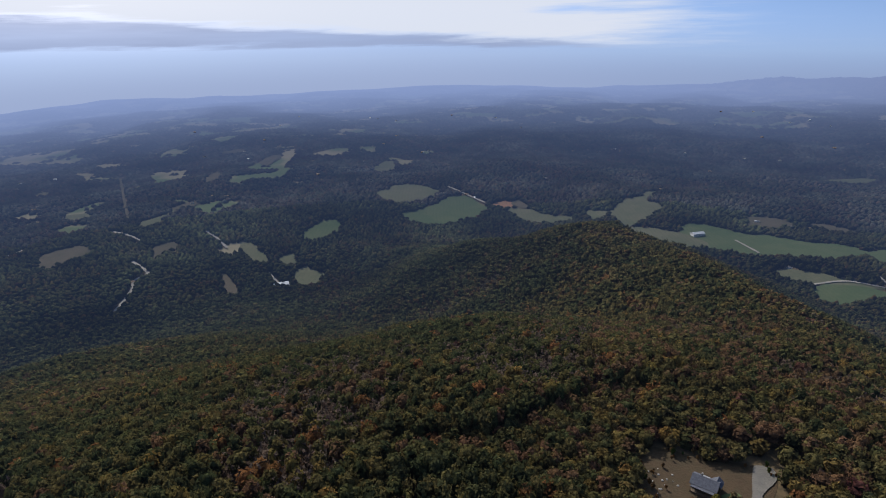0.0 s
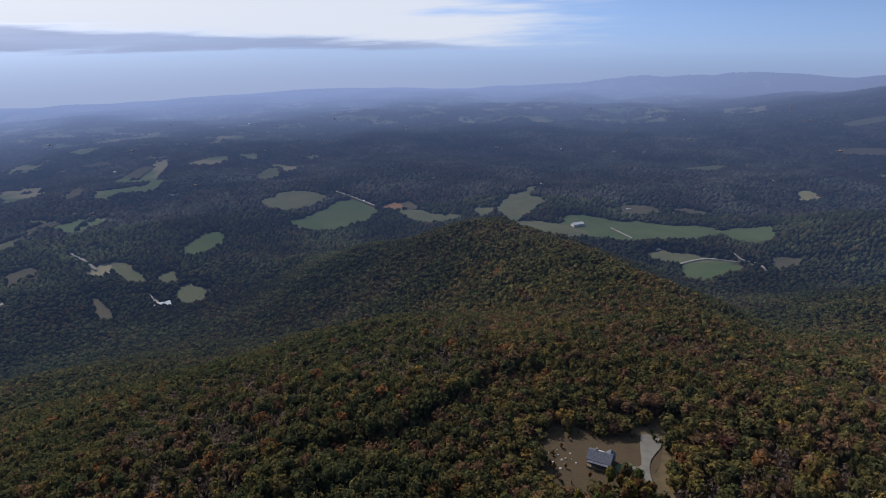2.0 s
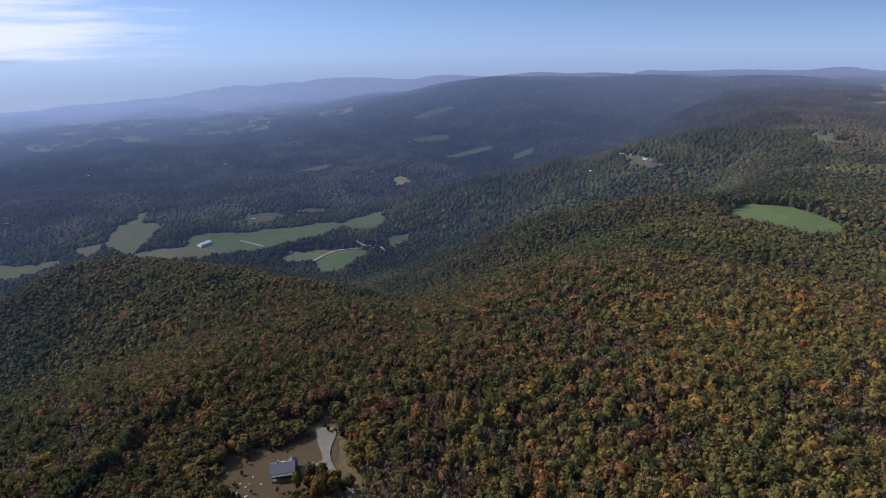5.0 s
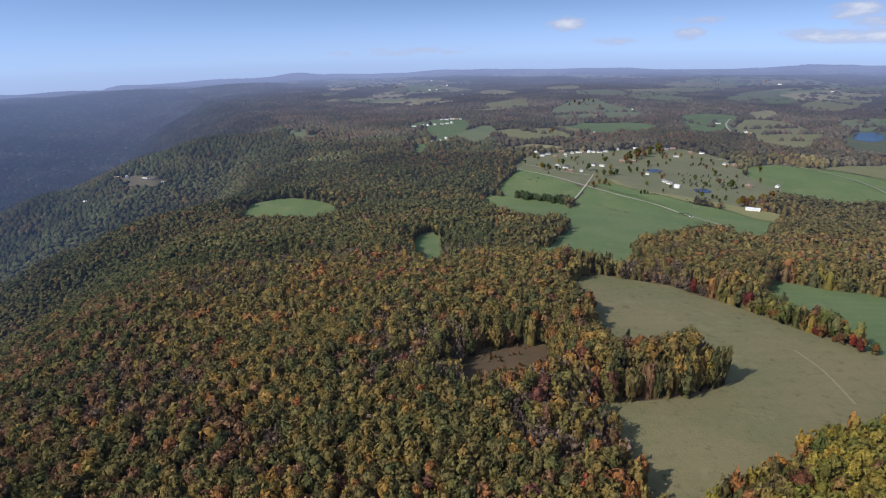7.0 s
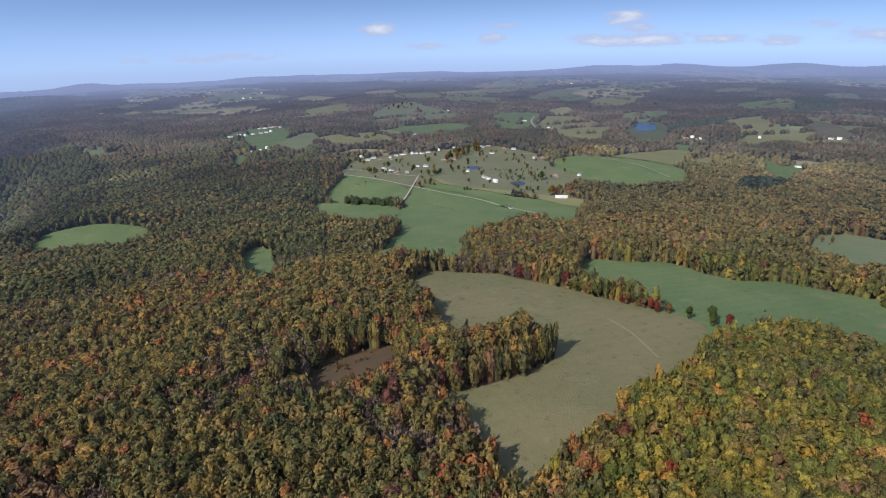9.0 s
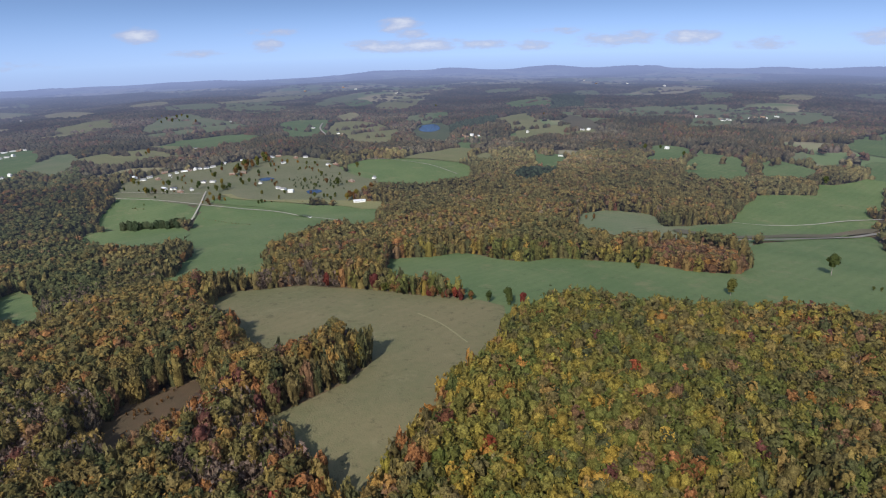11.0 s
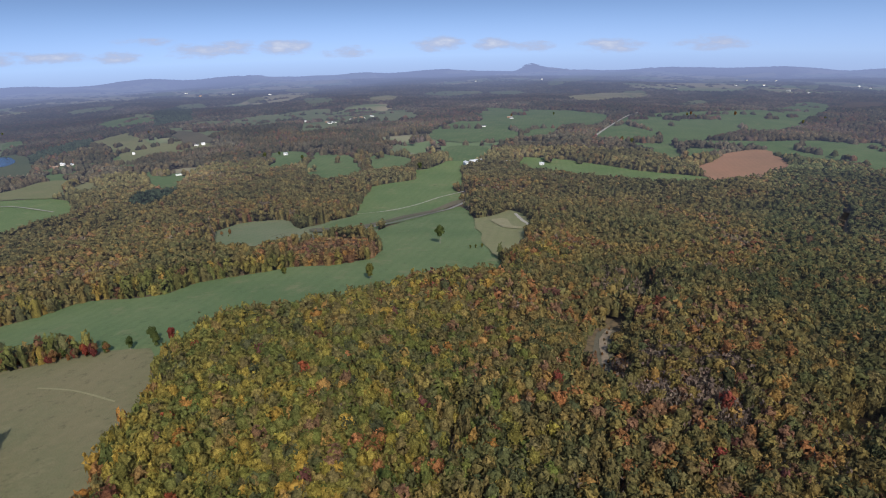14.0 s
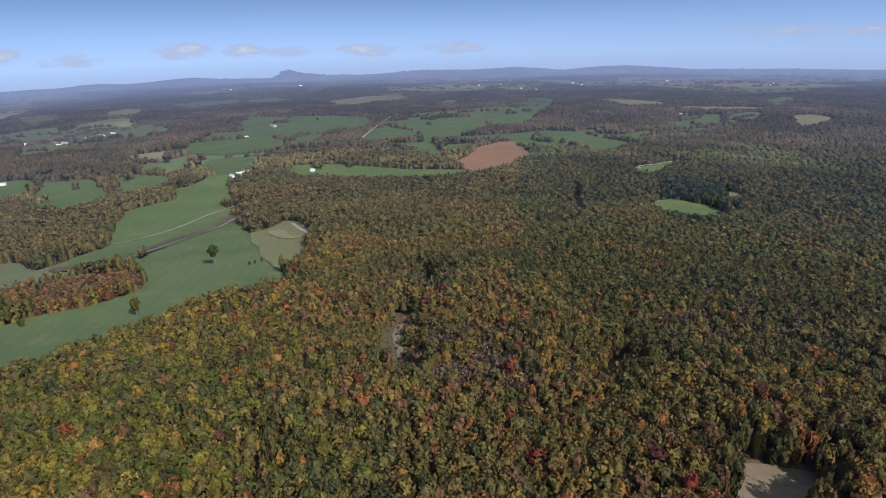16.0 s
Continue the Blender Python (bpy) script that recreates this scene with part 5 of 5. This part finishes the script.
# hedge between meadow and pasture
for i, (x, y) in enumerate(dense(((282, -198), (269, -205), (252, -212), (235, -218), (225, -225)), 1.7)):
    tone = g.choice(("green", "rust", "green", "rust", "red"))
    stand(tree_of(*PROTO[tone, g.randrange(2)], "bushy " + tone + " hedgerow tree between meadow and pasture", "hedgerow trees", "hedgerow_tree"), x + g.uniform(-2.5, 2.5), y + g.uniform(-2.5, 2.5), g.uniform(0, 360), g.uniform(0.3, 0.55))
# shrubs in the pastures
for x, y in ((828, -210), (363, -146), (369, -140), (365, -150), (374, -150), (345, -497), (336, -516), (69, -455), (73, -452), (64, -457)):
    stand(tree_of(*PROTO["green", g.randrange(3)], "low green shrub clump in a pasture", "pasture shrubs", "shrub"), x, y, g.uniform(0, 360), g.uniform(0.18, 0.32))


# brush along the banks
for name, cover, outline in OUTLINES:
    if name in ("brush_strip", "clearing_strip", "driveway_gap"):
        lx, ly = [p[0] for p in outline], [p[1] for p in outline]
        for n in range(60):
            x, y = g.uniform(min(lx), max(lx)), g.uniform(min(ly), max(ly))
            if inside(np.array([x]), np.array([y]), outline)[0]:
                stand(tree_of(*PROTO["rust", g.randrange(5)], "low rusty brush on open ground", "brush of open strips", "shrub"), x, y, g.uniform(0, 360), g.uniform(0.08, 0.17))


def pine_cards(seed, cards=150):
    q = np.random.default_rng(seed)
    z = q.uniform(0.08, 1.0, cards)
    a = q.uniform(0, 6.283, cards)
    rad = 0.88 * np.sqrt(np.maximum(0.02, 1 - ((z - 0.48) / 0.56) ** 2)) * q.uniform(0.55, 1.0, cards)
    c = np.stack([rad * np.cos(a), rad * np.sin(a), z], 1)
    out = np.stack([np.cos(a), np.sin(a), np.full(cards, -0.35)], 1)
    side = np.stack([-np.sin(a), np.cos(a), q.uniform(-0.3, 0.3, cards)], 1)
    s = (0.20 + 0.16 * (1 - z))[:, None]
    tri = np.stack([c - out * s * 0.7 + side * s, c - out * s * 0.7 - side * s, c + out * s], 1)
    return tri * np.array([4.0, 4.0, 11.0])


def pine_trunk():
    bm = bmesh.new()
    limb(bm, (0, 0, -0.5), (0, 0, 10.4), 0.26, 0.04, 6)
    me = bpy.data.meshes.new("trunk")
    bm.to_mesh(me)
    bm.free()
    me.materials.append(BARK)
    return me


PINE_TRUNK = pine_trunk()
PINES = [soup("crown", pine_cards(300 + k), NEEDLES) for k in range(4)]


def pine(label, group):
    base = tagged(new("pine_tree"), label, "tree", group)
    for name, me in (("trunk", PINE_TRUNK), ("crown", PINES[g.randrange(4)])):
        new(name, me).parent = base
    return base


for line, label, group, step, spread in ((((729, -157), (712, -177), (695, -196), (681, -214)), "dark green pine in a windbreak row", "pines of the windbreak", 3.0, 4.5),
                                         (((-415, -679), (-433, -658), (-447, -621), (-455, -578)), "dark green pine of a planted stand", "pines of the plantation", 1.6, 9.0),
                                         (((-484, -756), (-491, -711), (-508, -673)), "dark green pine beside a small clearing", "pines of the clearing", 2.6, 8.0)):
    for x, y in dense(line, step):
        stand(pine(label, group), x + g.uniform(-spread, spread), y + g.uniform(-spread, spread), g.uniform(0, 360), g.uniform(0.8, 1.1))
# nursery rows beside the village
for i in range(9):
    for j in range(8):
        u, v = (i + g.uniform(-0.25, 0.25)) / 9, (j + g.uniform(-0.25, 0.25)) / 8
        if g.random() < 0.8:
            x = (1 - u) * (1 - v) * 824 + u * (1 - v) * 785 + u * v * 681 + (1 - u) * v * 741
            y = (1 - u) * (1 - v) * -428 + u * (1 - v) * -498 + u * v * -442 + (1 - u) * v * -390
            stand(pine("small dark evergreen in nursery rows", "nursery evergreens"), x, y, g.uniform(0, 360), g.uniform(0.22, 0.38))
# shade trees in the village
for x, y in ((975, -240), (880, -229), (905, -269), (863, -298), (869, -334), (858, -359), (893, -405), (981, -468), (944, -484), (919, -343), (973, -424),
             (854, -481), (802, -467), (1069, -331), (817, -545), (912, -748), (720, -444), (886, -242), (893, -236), (965, -430), (960, -436), (980, -418)):
    tone = g.choice(("green", "green", "rust", "gold"))
    stand(tree_of(*PROTO[tone, g.randrange(5) if tone != "red" else 0], WORDS[tone].replace("tall hardwood", "shade tree") + " in the village", "village shade trees", "shade_tree"), x, y, g.uniform(0, 360), g.uniform(0.5, 0.85))

lots = next(o for n, c, o in OUTLINES if n == "village_green")
count = 0
while count < 80:
    x, y = g.uniform(640, 1120), g.uniform(-580, -180)
    if inside(np.array([x]), np.array([y]), lots)[0] and min(math.hypot(x - hx, y - hy) for hx, hy in HOMES) > 9:
        tone = g.choice(("green", "green", "rust", "gold"))
        stand(tree_of(*PROTO[tone, g.randrange(5)], WORDS[tone].replace("tall hardwood", "yard tree") + " among village houses", "village yard trees", "yard_tree"), x, y, g.uniform(0, 360), g.uniform(0.3, 0.6))
        count += 1

# lines of trees and brush about the village
for (ax, ay), (bx, by), n, spread, low, high, tones in (((918, -374), (1010, -479), 15, 7, 0.7, 1.0, ("green", "green", "rust")),
        ((900, -239), (873, -264), 8, 4, 0.3, 0.5, ("green", "rust")),
        ((821, -311), (827, -330), 5, 3, 0.5, 0.7, ("green",)),
        ((636, -407), (644, -457), 12, 7, 0.65, 0.9, ("rust", "gold", "rust", "green")),
        ((714, -318), (715, -329), 3, 3, 0.35, 0.5, ("green", "rust")),
        ((709, -334), (659, -368), 22, 4, 0.1, 0.2, ("rust", "green")),
        ((711, -237), (616, -264), 26, 1.5, 0.07, 0.13, ("rust", "green")),
        ((671, -392), (669, -410), 4, 4, 0.4, 0.55, ("green", "rust")),
        ((835, -353), (837, -362), 2, 2, 0.5, 0.6, ("green",)),
        ((1072, -238), (1056, -266), 6, 5, 0.4, 0.6, ("rust", "green")),
        ((884, -475), (882, -494), 4, 4, 0.3, 0.5, ("green", "rust")),
        ((825, -192), (808, -201), 5, 3, 0.12, 0.2, ("green",))):
    for i in range(n):
        u = (i + g.uniform(-0.3, 0.3)) / max(1, n - 1)
        tone = g.choice(tones)
        small = high < 0.3
        stand(tree_of(*PROTO[tone, g.randrange(5)], WORDS[tone].replace("tall hardwood", "low brush" if small else "yard tree") + (" along a field" if small else " beside village houses"),
                      "village brush" if small else "village yard trees", "shrub" if small else "yard_tree"), ax + (bx - ax) * u + g.uniform(-spread, spread), ay + (by - ay) * u + g.uniform(-spread, spread), g.uniform(0, 360), g.uniform(low, high))

# ---- buildings ----
WHITE = plain_material("white_siding", (0.55, 0.55, 0.54), (0.66, 0.66, 0.65), 0.8, 0.6)
BRICK = plain_material("brick_red_walls", (0.2, 0.12, 0.095), (0.26, 0.165, 0.13), 3.0, 0.9)
TIMBER = plain_material("dark_timber", (0.10, 0.075, 0.055), (0.15, 0.115, 0.085), 2.0, 0.85)
GREY_ROOF = plain_material("grey_shingles", (0.16, 0.16, 0.17), (0.24, 0.24, 0.25), 1.5, 0.85)
DARK_ROOF = plain_material("slate_blue_roofing", (0.075, 0.078, 0.095), (0.11, 0.115, 0.135), 1.5, 0.9)
TIN = plain_material("pale_tin_roof", (0.36, 0.37, 0.39), (0.48, 0.49, 0.5), 0.5, 0.55)
BROWN_ROOF = plain_material("brown_shingles", (0.19, 0.14, 0.11), (0.25, 0.19, 0.15), 1.5, 0.85)
STONE = plain_material("chimney_stone", (0.3, 0.27, 0.24), (0.22, 0.2, 0.18), 4.0, 0.9)
PANE = plain_material("window_glass", (0.03, 0.035, 0.045), (0.05, 0.055, 0.065), 0.5, 0.08)
DOOR_PAINT = plain_material("door_paint", (0.25, 0.12, 0.08), (0.3, 0.15, 0.1), 2.0, 0.5)


def gable_roof(w, d, h, rise, over=0.5, thick=0.22):
    bm = bmesh.new()
    x0, x1, y0, y1 = -w / 2 - over, w / 2 + over, -d / 2 - over, d / 2 + over
    drop = over * rise / (d / 2)
    prof = [(y0, h - drop), (0, h + rise), (y1, h - drop), (y1, h - drop + thick), (0, h + rise + thick), (y0, h - drop + thick)]
    a = [bm.verts.new((x0, y, z)) for y, z in prof]
    b = [bm.verts.new((x1, y, z)) for y, z in prof]
    for i in range(6):
        j = (i + 1) % 6
        bm.faces.new((a[i], a[j], b[j], b[i]))
    for s, o in ((a, 1), (b, -1)):
        bm.faces.new([s[0], s[1], s[4], s[5]][::o]), bm.faces.new([s[1], s[2], s[3], s[4]][::o])
    return bm


def gable_walls(w, d, h, rise):
    bm = bmesh.new()
    prof = [(-d / 2, -0.8), (d / 2, -0.8), (d / 2, h), (0, h + rise), (-d / 2, h)]
    a = [bm.verts.new((-w / 2, y, z)) for y, z in prof]
    b = [bm.verts.new((w / 2, y, z)) for y, z in prof]
    for i in range(5):
        j = (i + 1) % 5
        bm.faces.new((a[i], b[i], b[j], a[j]))
    bm.faces.new(a[::-1]), bm.faces.new(b)
    return bm


def one_box(*extent):
    bm = bmesh.new()
    box(bm, *extent)
    return bm


def opening(base, name, side, u, z0, z1, wide, w, d, mat, frame_mat):
    """A window or door on one of the four walls: side 0 and 2 along the length, 1 and 3 at the ends."""
    half = wide / 2
    if side in (0, 2):
        y = -d / 2 if side == 0 else d / 2
        o = -0.08 if side == 0 else 0.08
        e = (u - half, u + half, min(y, y + o), max(y, y + o), z0, z1)
        f = (u - half - 0.12, u + half + 0.12, min(y, y + o * 0.6), max(y, y + o * 0.6), z0 - 0.12, z1 + 0.12)
    else:
        x = -w / 2 if side == 3 else w / 2
        o = -0.08 if side == 3 else 0.08
        e = (min(x, x + o), max(x, x + o), u - half, u + half, z0, z1)
        f = (min(x, x + o * 0.6), max(x, x + o * 0.6), u - half - 0.12, u + half + 0.12, z0 - 0.12, z1 + 0.12)
    ob = part(name, one_box(*e), mat, base)
    part("frame", one_box(*f), frame_mat, ob, "pale painted frame")


def house(name, w, d, h, rise, wall_mat, roof_mat, label, group, chimney=True, porch=True, wing=False):
    base = tagged(new(name), label, "house", group)
    part("wall", gable_walls(w, d, h, rise), wall_mat, base)
    part("roof", gable_roof(w, d, h, rise), roof_mat, base)
    for side in (0, 2):
        for u in (-0.32 * w, 0.32 * w):
            opening(base, "window", side, u, 0.95, 2.15, 1.3, w, d, PANE, WHITE)
    for side in (1, 3):
        opening(base, "window", side, 0.0, 0.95, 2.15, 1.2, w, d, PANE, WHITE)
    opening(base, "door", 0, 0.0, 0.05, 2.1, 0.95, w, d, DOOR_PAINT, WHITE)
    if chimney:
        part("chimney", one_box(0.22 * w, 0.22 * w + 0.8, 0.3, 1.1, h, h + rise + 1.0), STONE, base)
    if porch:
        bm = one_box(-0.2 * w, 0.2 * w, -d / 2 - 2.0, -d / 2 - 0.02, 2.35, 2.5)
        part("porch_roof", bm, roof_mat, base)
        part("porch_deck", one_box(-0.2 * w, 0.2 * w, -d / 2 - 1.9, -d / 2 - 0.02, -0.8, 0.02), TIMBER, base)
        for u in (-0.19 * w, 0.19 * w):
            part("porch_post", one_box(u - 0.07, u + 0.07, -d / 2 - 1.85, -d / 2 - 1.71, 0.02, 2.35), WHITE, base)
    if wing:
        bm = gable_walls(d * 0.7, w * 0.45, h * 0.95, rise * 0.7)
        bmesh.ops.transform(bm, matrix=pose(w * 0.2, d * 0.55, 0, 0, 0, 90), verts=bm.verts)
        part("wing", bm, wall_mat, base)
        bm = gable_roof(d * 0.7, w * 0.45, h * 0.95, rise * 0.7)
        bmesh.ops.transform(bm, matrix=pose(w * 0.2, d * 0.55, 0, 0, 0, 90), verts=bm.verts)
        part("wing_roof", bm, roof_mat, base)
    return base


MODELS = [house("house", 13, 8, 2.9, 2.0, WHITE, GREY_ROOF, "small white sided house with grey shingle roof", "village houses"),
          house("house", 15, 8.5, 2.9, 2.1, BRICK, BROWN_ROOF, "low brick house with brown shingle roof", "village houses", wing=True),
          house("house", 12, 8, 4.6, 2.4, WHITE, TIN, "white farmhouse with a pale tin roof", "village houses"),
          house("house", 14, 8, 2.9, 1.9, WHITE, DARK_ROOF, "white house with a slate blue roof", "village houses", wing=True),
          house("trailer_home", 17, 5, 2.7, 0.8, WHITE, TIN, "long white mobile home with a pale roof", "village houses", chimney=False)]
placed = [False] * 5
# scattered farms of the wider country
FARMS = []
while len(FARMS) < 36:
    a, q = radians(g.uniform(-42, 230)), g.uniform(1150, 3600)
    x, y = q * math.sin(a), q * math.cos(a)
    if open_noise(np.array([x]), np.array([y]))[0] > 0.004:
        FARMS.append((round(x), round(y)))
while len(FARMS) < 80:
    a, q = radians(g.uniform(-40, 46)), g.uniform(1250, 3300)
    FARMS.append((round(q * math.sin(a)), round(q * math.cos(a))))
for n, (x, y) in enumerate(list(HOMES) + FARMS):
    k = g.choice((0, 0, 1, 1, 2, 3, 3, 4))
    s = 0.62 + 0.10 * min(1.6, max(0.0, (math.hypot(x, y) - 1200) / 1000))
    turn = math.degrees(math.atan2(y, x)) + g.choice((0, 90, 70, 25)) + g.uniform(-12, 12)
    m = pose(x, y, height_at(x, y) + 0.4 + 0.0012 * math.hypot(x, y), 0, 0, turn) @ Matrix.Scale(s, 4)
    if not placed[k]:
        MODELS[k].matrix_basis = m
        placed[k] = True
    else:
        copy_thing(MODELS[k], m).matrix_basis = m
for k in range(5):
    if not placed[k]:
        MODELS[k].matrix_basis = pose(940 + 10 * k, -380, height_at(940 + 10 * k, -380) + 1.5)


def barn(x, y, w, d, h, rise, turn, label, roof_mat=None):
    base = tagged(new("barn"), label, "barn", "farm buildings")
    part("wall", gable_walls(w, d, h, rise), WHITE, base)
    part("roof", gable_roof(w, d, h, rise, 0.4), roof_mat or TIN, base, "pale tin roof")
    opening(base, "door", 1, 0.0, 0.0, h * 0.85, d * 0.35, w, d, DOOR_PAINT, WHITE)
    for u in (-0.3 * w, 0.0, 0.3 * w):
        opening(base, "window", 0, u, 1.2, 2.2, 1.4, w, d, PANE, WHITE)
    base.matrix_basis = pose(x, y, height_at(x, y) + 0.4 + 0.0012 * math.hypot(x, y), 0, 0, turn)


barn(616, -410, 15, 6, 3.0, 1.2, 60, "long white shed with tin roof beside a lane")
barn(539, 1170, 26, 14, 4.5, 3.0, 10, "broad white barn with tin roof in a valley pasture")
barn(-299, 985, 30, 17, 5.0, 3.0, 20, "large white farm barn with bright tin roof")
barn(-276, 979, 22, 8, 3.2, 1.5, 5, "long low white shed beside the farm barn")
barn(149, -987, 22, 11, 4.5, 2.6, 30, "white dairy barn with bright tin roof")
barn(163, -978, 14, 8, 3.6, 2.0, 120, "white farm outbuilding with tin roof")
barn(91, -987, 18, 9, 4.0, 2.2, 15, "pale farm shed beside a grove")

# the house in its clearing on the ridge
home = tagged(new("house"), "dark timber house with slate blue roof in a clearing", "house")
part("wall", gable_walls(10.5, 7.5, 3.0, 2.3), TIMBER, home)
part("roof", gable_roof(10.5, 7.5, 3.0, 2.3, 0.7), DARK_ROOF, home, "slate blue roof of weathered sheeting")
bm = gable_walls(4.2, 4.0, 3.0, 1.6)
bmesh.ops.transform(bm, matrix=pose(4.4, 2.2, 0, 0, 0, 90), verts=bm.verts)
part("wing", bm, TIMBER, home)
bm = gable_roof(4.6, 4.0, 3.0, 1.6, 0.5)
bmesh.ops.transform(bm, matrix=pose(4.4, 2.2, 0, 0, 0, 90), verts=bm.verts)
part("wing_roof", bm, DARK_ROOF, home)
bm = bmesh.new()
slope = math.degrees(math.atan2(2.3, 3.75))
box(bm, -1.6, 1.6, -1.5, 1.5, 0.0, 0.08)
bmesh.ops.transform(bm, matrix=pose(-0.3, 1.95, 4.42, -slope, 0, 0), verts=bm.verts)
part("roof_panel", bm, TIN, home, "pale patch of new roof sheeting")
part("end_wall_panel", one_box(5.26, 5.36, -2.2, -0.4, 0.1, 2.6), WHITE, home, "white painted end panel")
for side, u in ((0, -3.2), (0, 0.2), (0, 3.2), (2, -3.0), (3, 0.0)):
    opening(home, "window", side, u, 0.9, 2.1, 1.3, 10.5, 7.5, PANE, WHITE)
opening(home, "door", 0, 1.9, 0.05, 2.1, 0.95, 10.5, 7.5, DOOR_PAINT, TIMBER)
part("chimney", one_box(-2.4, -1.6, 0.5, 1.3, 3.5, 6.4), STONE, home)
part("porch_deck", one_box(-5.0, 5.0, -6.0, -3.78, -0.8, 0.1), TIMBER, home)
part("porch_roof", one_box(-5.0, 5.0, -6.1, -3.78, 2.45, 2.58), DARK_ROOF, home)
for u in (-4.8, -1.6, 1.6, 4.8):
    part("porch_post", one_box(u - 0.08, u + 0.08, -5.9, -5.74, 0.1, 2.45), TIMBER, home)
home.matrix_basis = pose(82, 149, height_at(82, 149) + 0.7, 0, 0, -38) @ Matrix.Scale(0.7, 4)

# scrub and pale stones in the yard
for n in range(70):
    a, q = g.uniform(0, 6.283), g.uniform(0.3, 1.0) ** 0.5
    x, y = 84 + 24 * q * math.cos(a), 152 + 17 * q * math.sin(a)
    if math.hypot(x - 82, y - 149) < 8 or math.hypot(x - 99, y - 148) < 8 or (x > 86 and y < 142):
        continue
    tone = g.choice(("rust", "rust", "green", "rust"))
    stand(tree_of(*PROTO[tone, g.randrange(3)], "low " + tone + " scrub bush in the cleared yard", "yard scrub", "shrub"), x, y, g.uniform(0, 360), g.uniform(0.07, 0.2))


for n in range(26):
    x, y = 86 + g.uniform(-20, 6), 132 + g.uniform(-8, 7)
    tone = g.choice(("rust", "green", "gold"))
    stand(tree_of(*PROTO[tone, g.randrange(5)], "slender young " + tone + " tree below the cleared yard", "young yard trees", "young_tree"), x, y, g.uniform(0, 360), g.uniform(0.3, 0.5))


def boulder(seed):
    q = random.Random(seed)
    bm = bmesh.new()
    bmesh.ops.create_icosphere(bm, subdivisions=2, radius=0.5)
    for v in bm.verts:
        v.co *= 1 + 0.22 * noise.noise(v.co * 2.3 + Vector((seed, 0, 0)))
        v.co.z *= 0.6
    me = bpy.data.meshes.new("boulder")
    bm.to_mesh(me)
    bm.free()
    me.materials.append(PALE_STONE)
    return me


PALE_STONE = plain_material("pale_stone", (0.32, 0.3, 0.27), (0.42, 0.4, 0.37), 2.0, 0.9)
ROCKS = [boulder(k) for k in range(3)]
for n in range(14):
    x, y = 72 + g.uniform(-6, 6), 153 + g.uniform(-6, 6)
    ob = tagged(new("boulder", ROCKS[n % 3]), "pale broken boulder in the cleared yard", "rock", "yard boulders")
    ob.matrix_basis = pose(x, y, height_at(x, y) + 0.2, 0, 0, g.uniform(0, 360)) @ Matrix.Scale(g.uniform(0.3, 0.9), 4)

# ---- water ----
def water_material():
    m, t, out = material("water")
    p = surface(t, out, (0.012, 0.022, 0.042), 0.15, t.noise(place(t), 0.8, 3), 0.05)
    p.inputs["Specular IOR Level"].default_value = 0.3
    return m


WATER = water_material()
for outline in (((1083, -904), (1165, -972), (1150, -1020), (1070, -965), (1045, -915)), ((862, -386), (864, -407), (844, -411), (835, -386)), ((730, -395), (727, -415), (705, -411), (704, -390))):
    ob = drape("pond", rounded(list(outline)), WATER, 12.0, 0.5)
    tagged(ob, "small dark blue farm pond", "pond", kind="structure")


# ---- small things ----
def car(x, y, turn, mat, label):
    base = tagged(new("car"), label, "car", "parked cars")
    bm = one_box(-2.2, 2.2, -0.9, 0.9, 0.35, 0.95)
    bmesh.ops.bevel(bm, geom=bm.edges[:], offset=0.12, segments=2, affect="EDGES")
    part("body", bm, mat, base)
    bm = bmesh.new()
    v = box(bm, -1.3, 1.1, -0.8, 0.8, 0.95, 1.5)
    for q in v[4:]:
        q.co.x *= 0.72
        q.co.y *= 0.85
    part("cabin", bm, PANE, base, "dark glazed cabin")
    for wx in (-1.4, 1.4):
        for wy in (-0.85, 0.85):
            bm = bmesh.new()
            bmesh.ops.create_cone(bm, cap_ends=True, segments=14, radius1=0.34, radius2=0.34, depth=0.22, matrix=pose(wx, wy, 0.34, 90))
            part("wheel", bm, DARK_ROOF, base)
    base.matrix_basis = pose(x, y, height_at(x, y) + 0.55 + 0.0012 * math.hypot(x, y), 0, 0, turn)


car(593, -324, 20, WHITE, "white car on the gravel lane")
car(868, -268, 40, WHITE, "white car beside a village house")
car(990, -300, 10, WHITE, "white car parked at a village house")
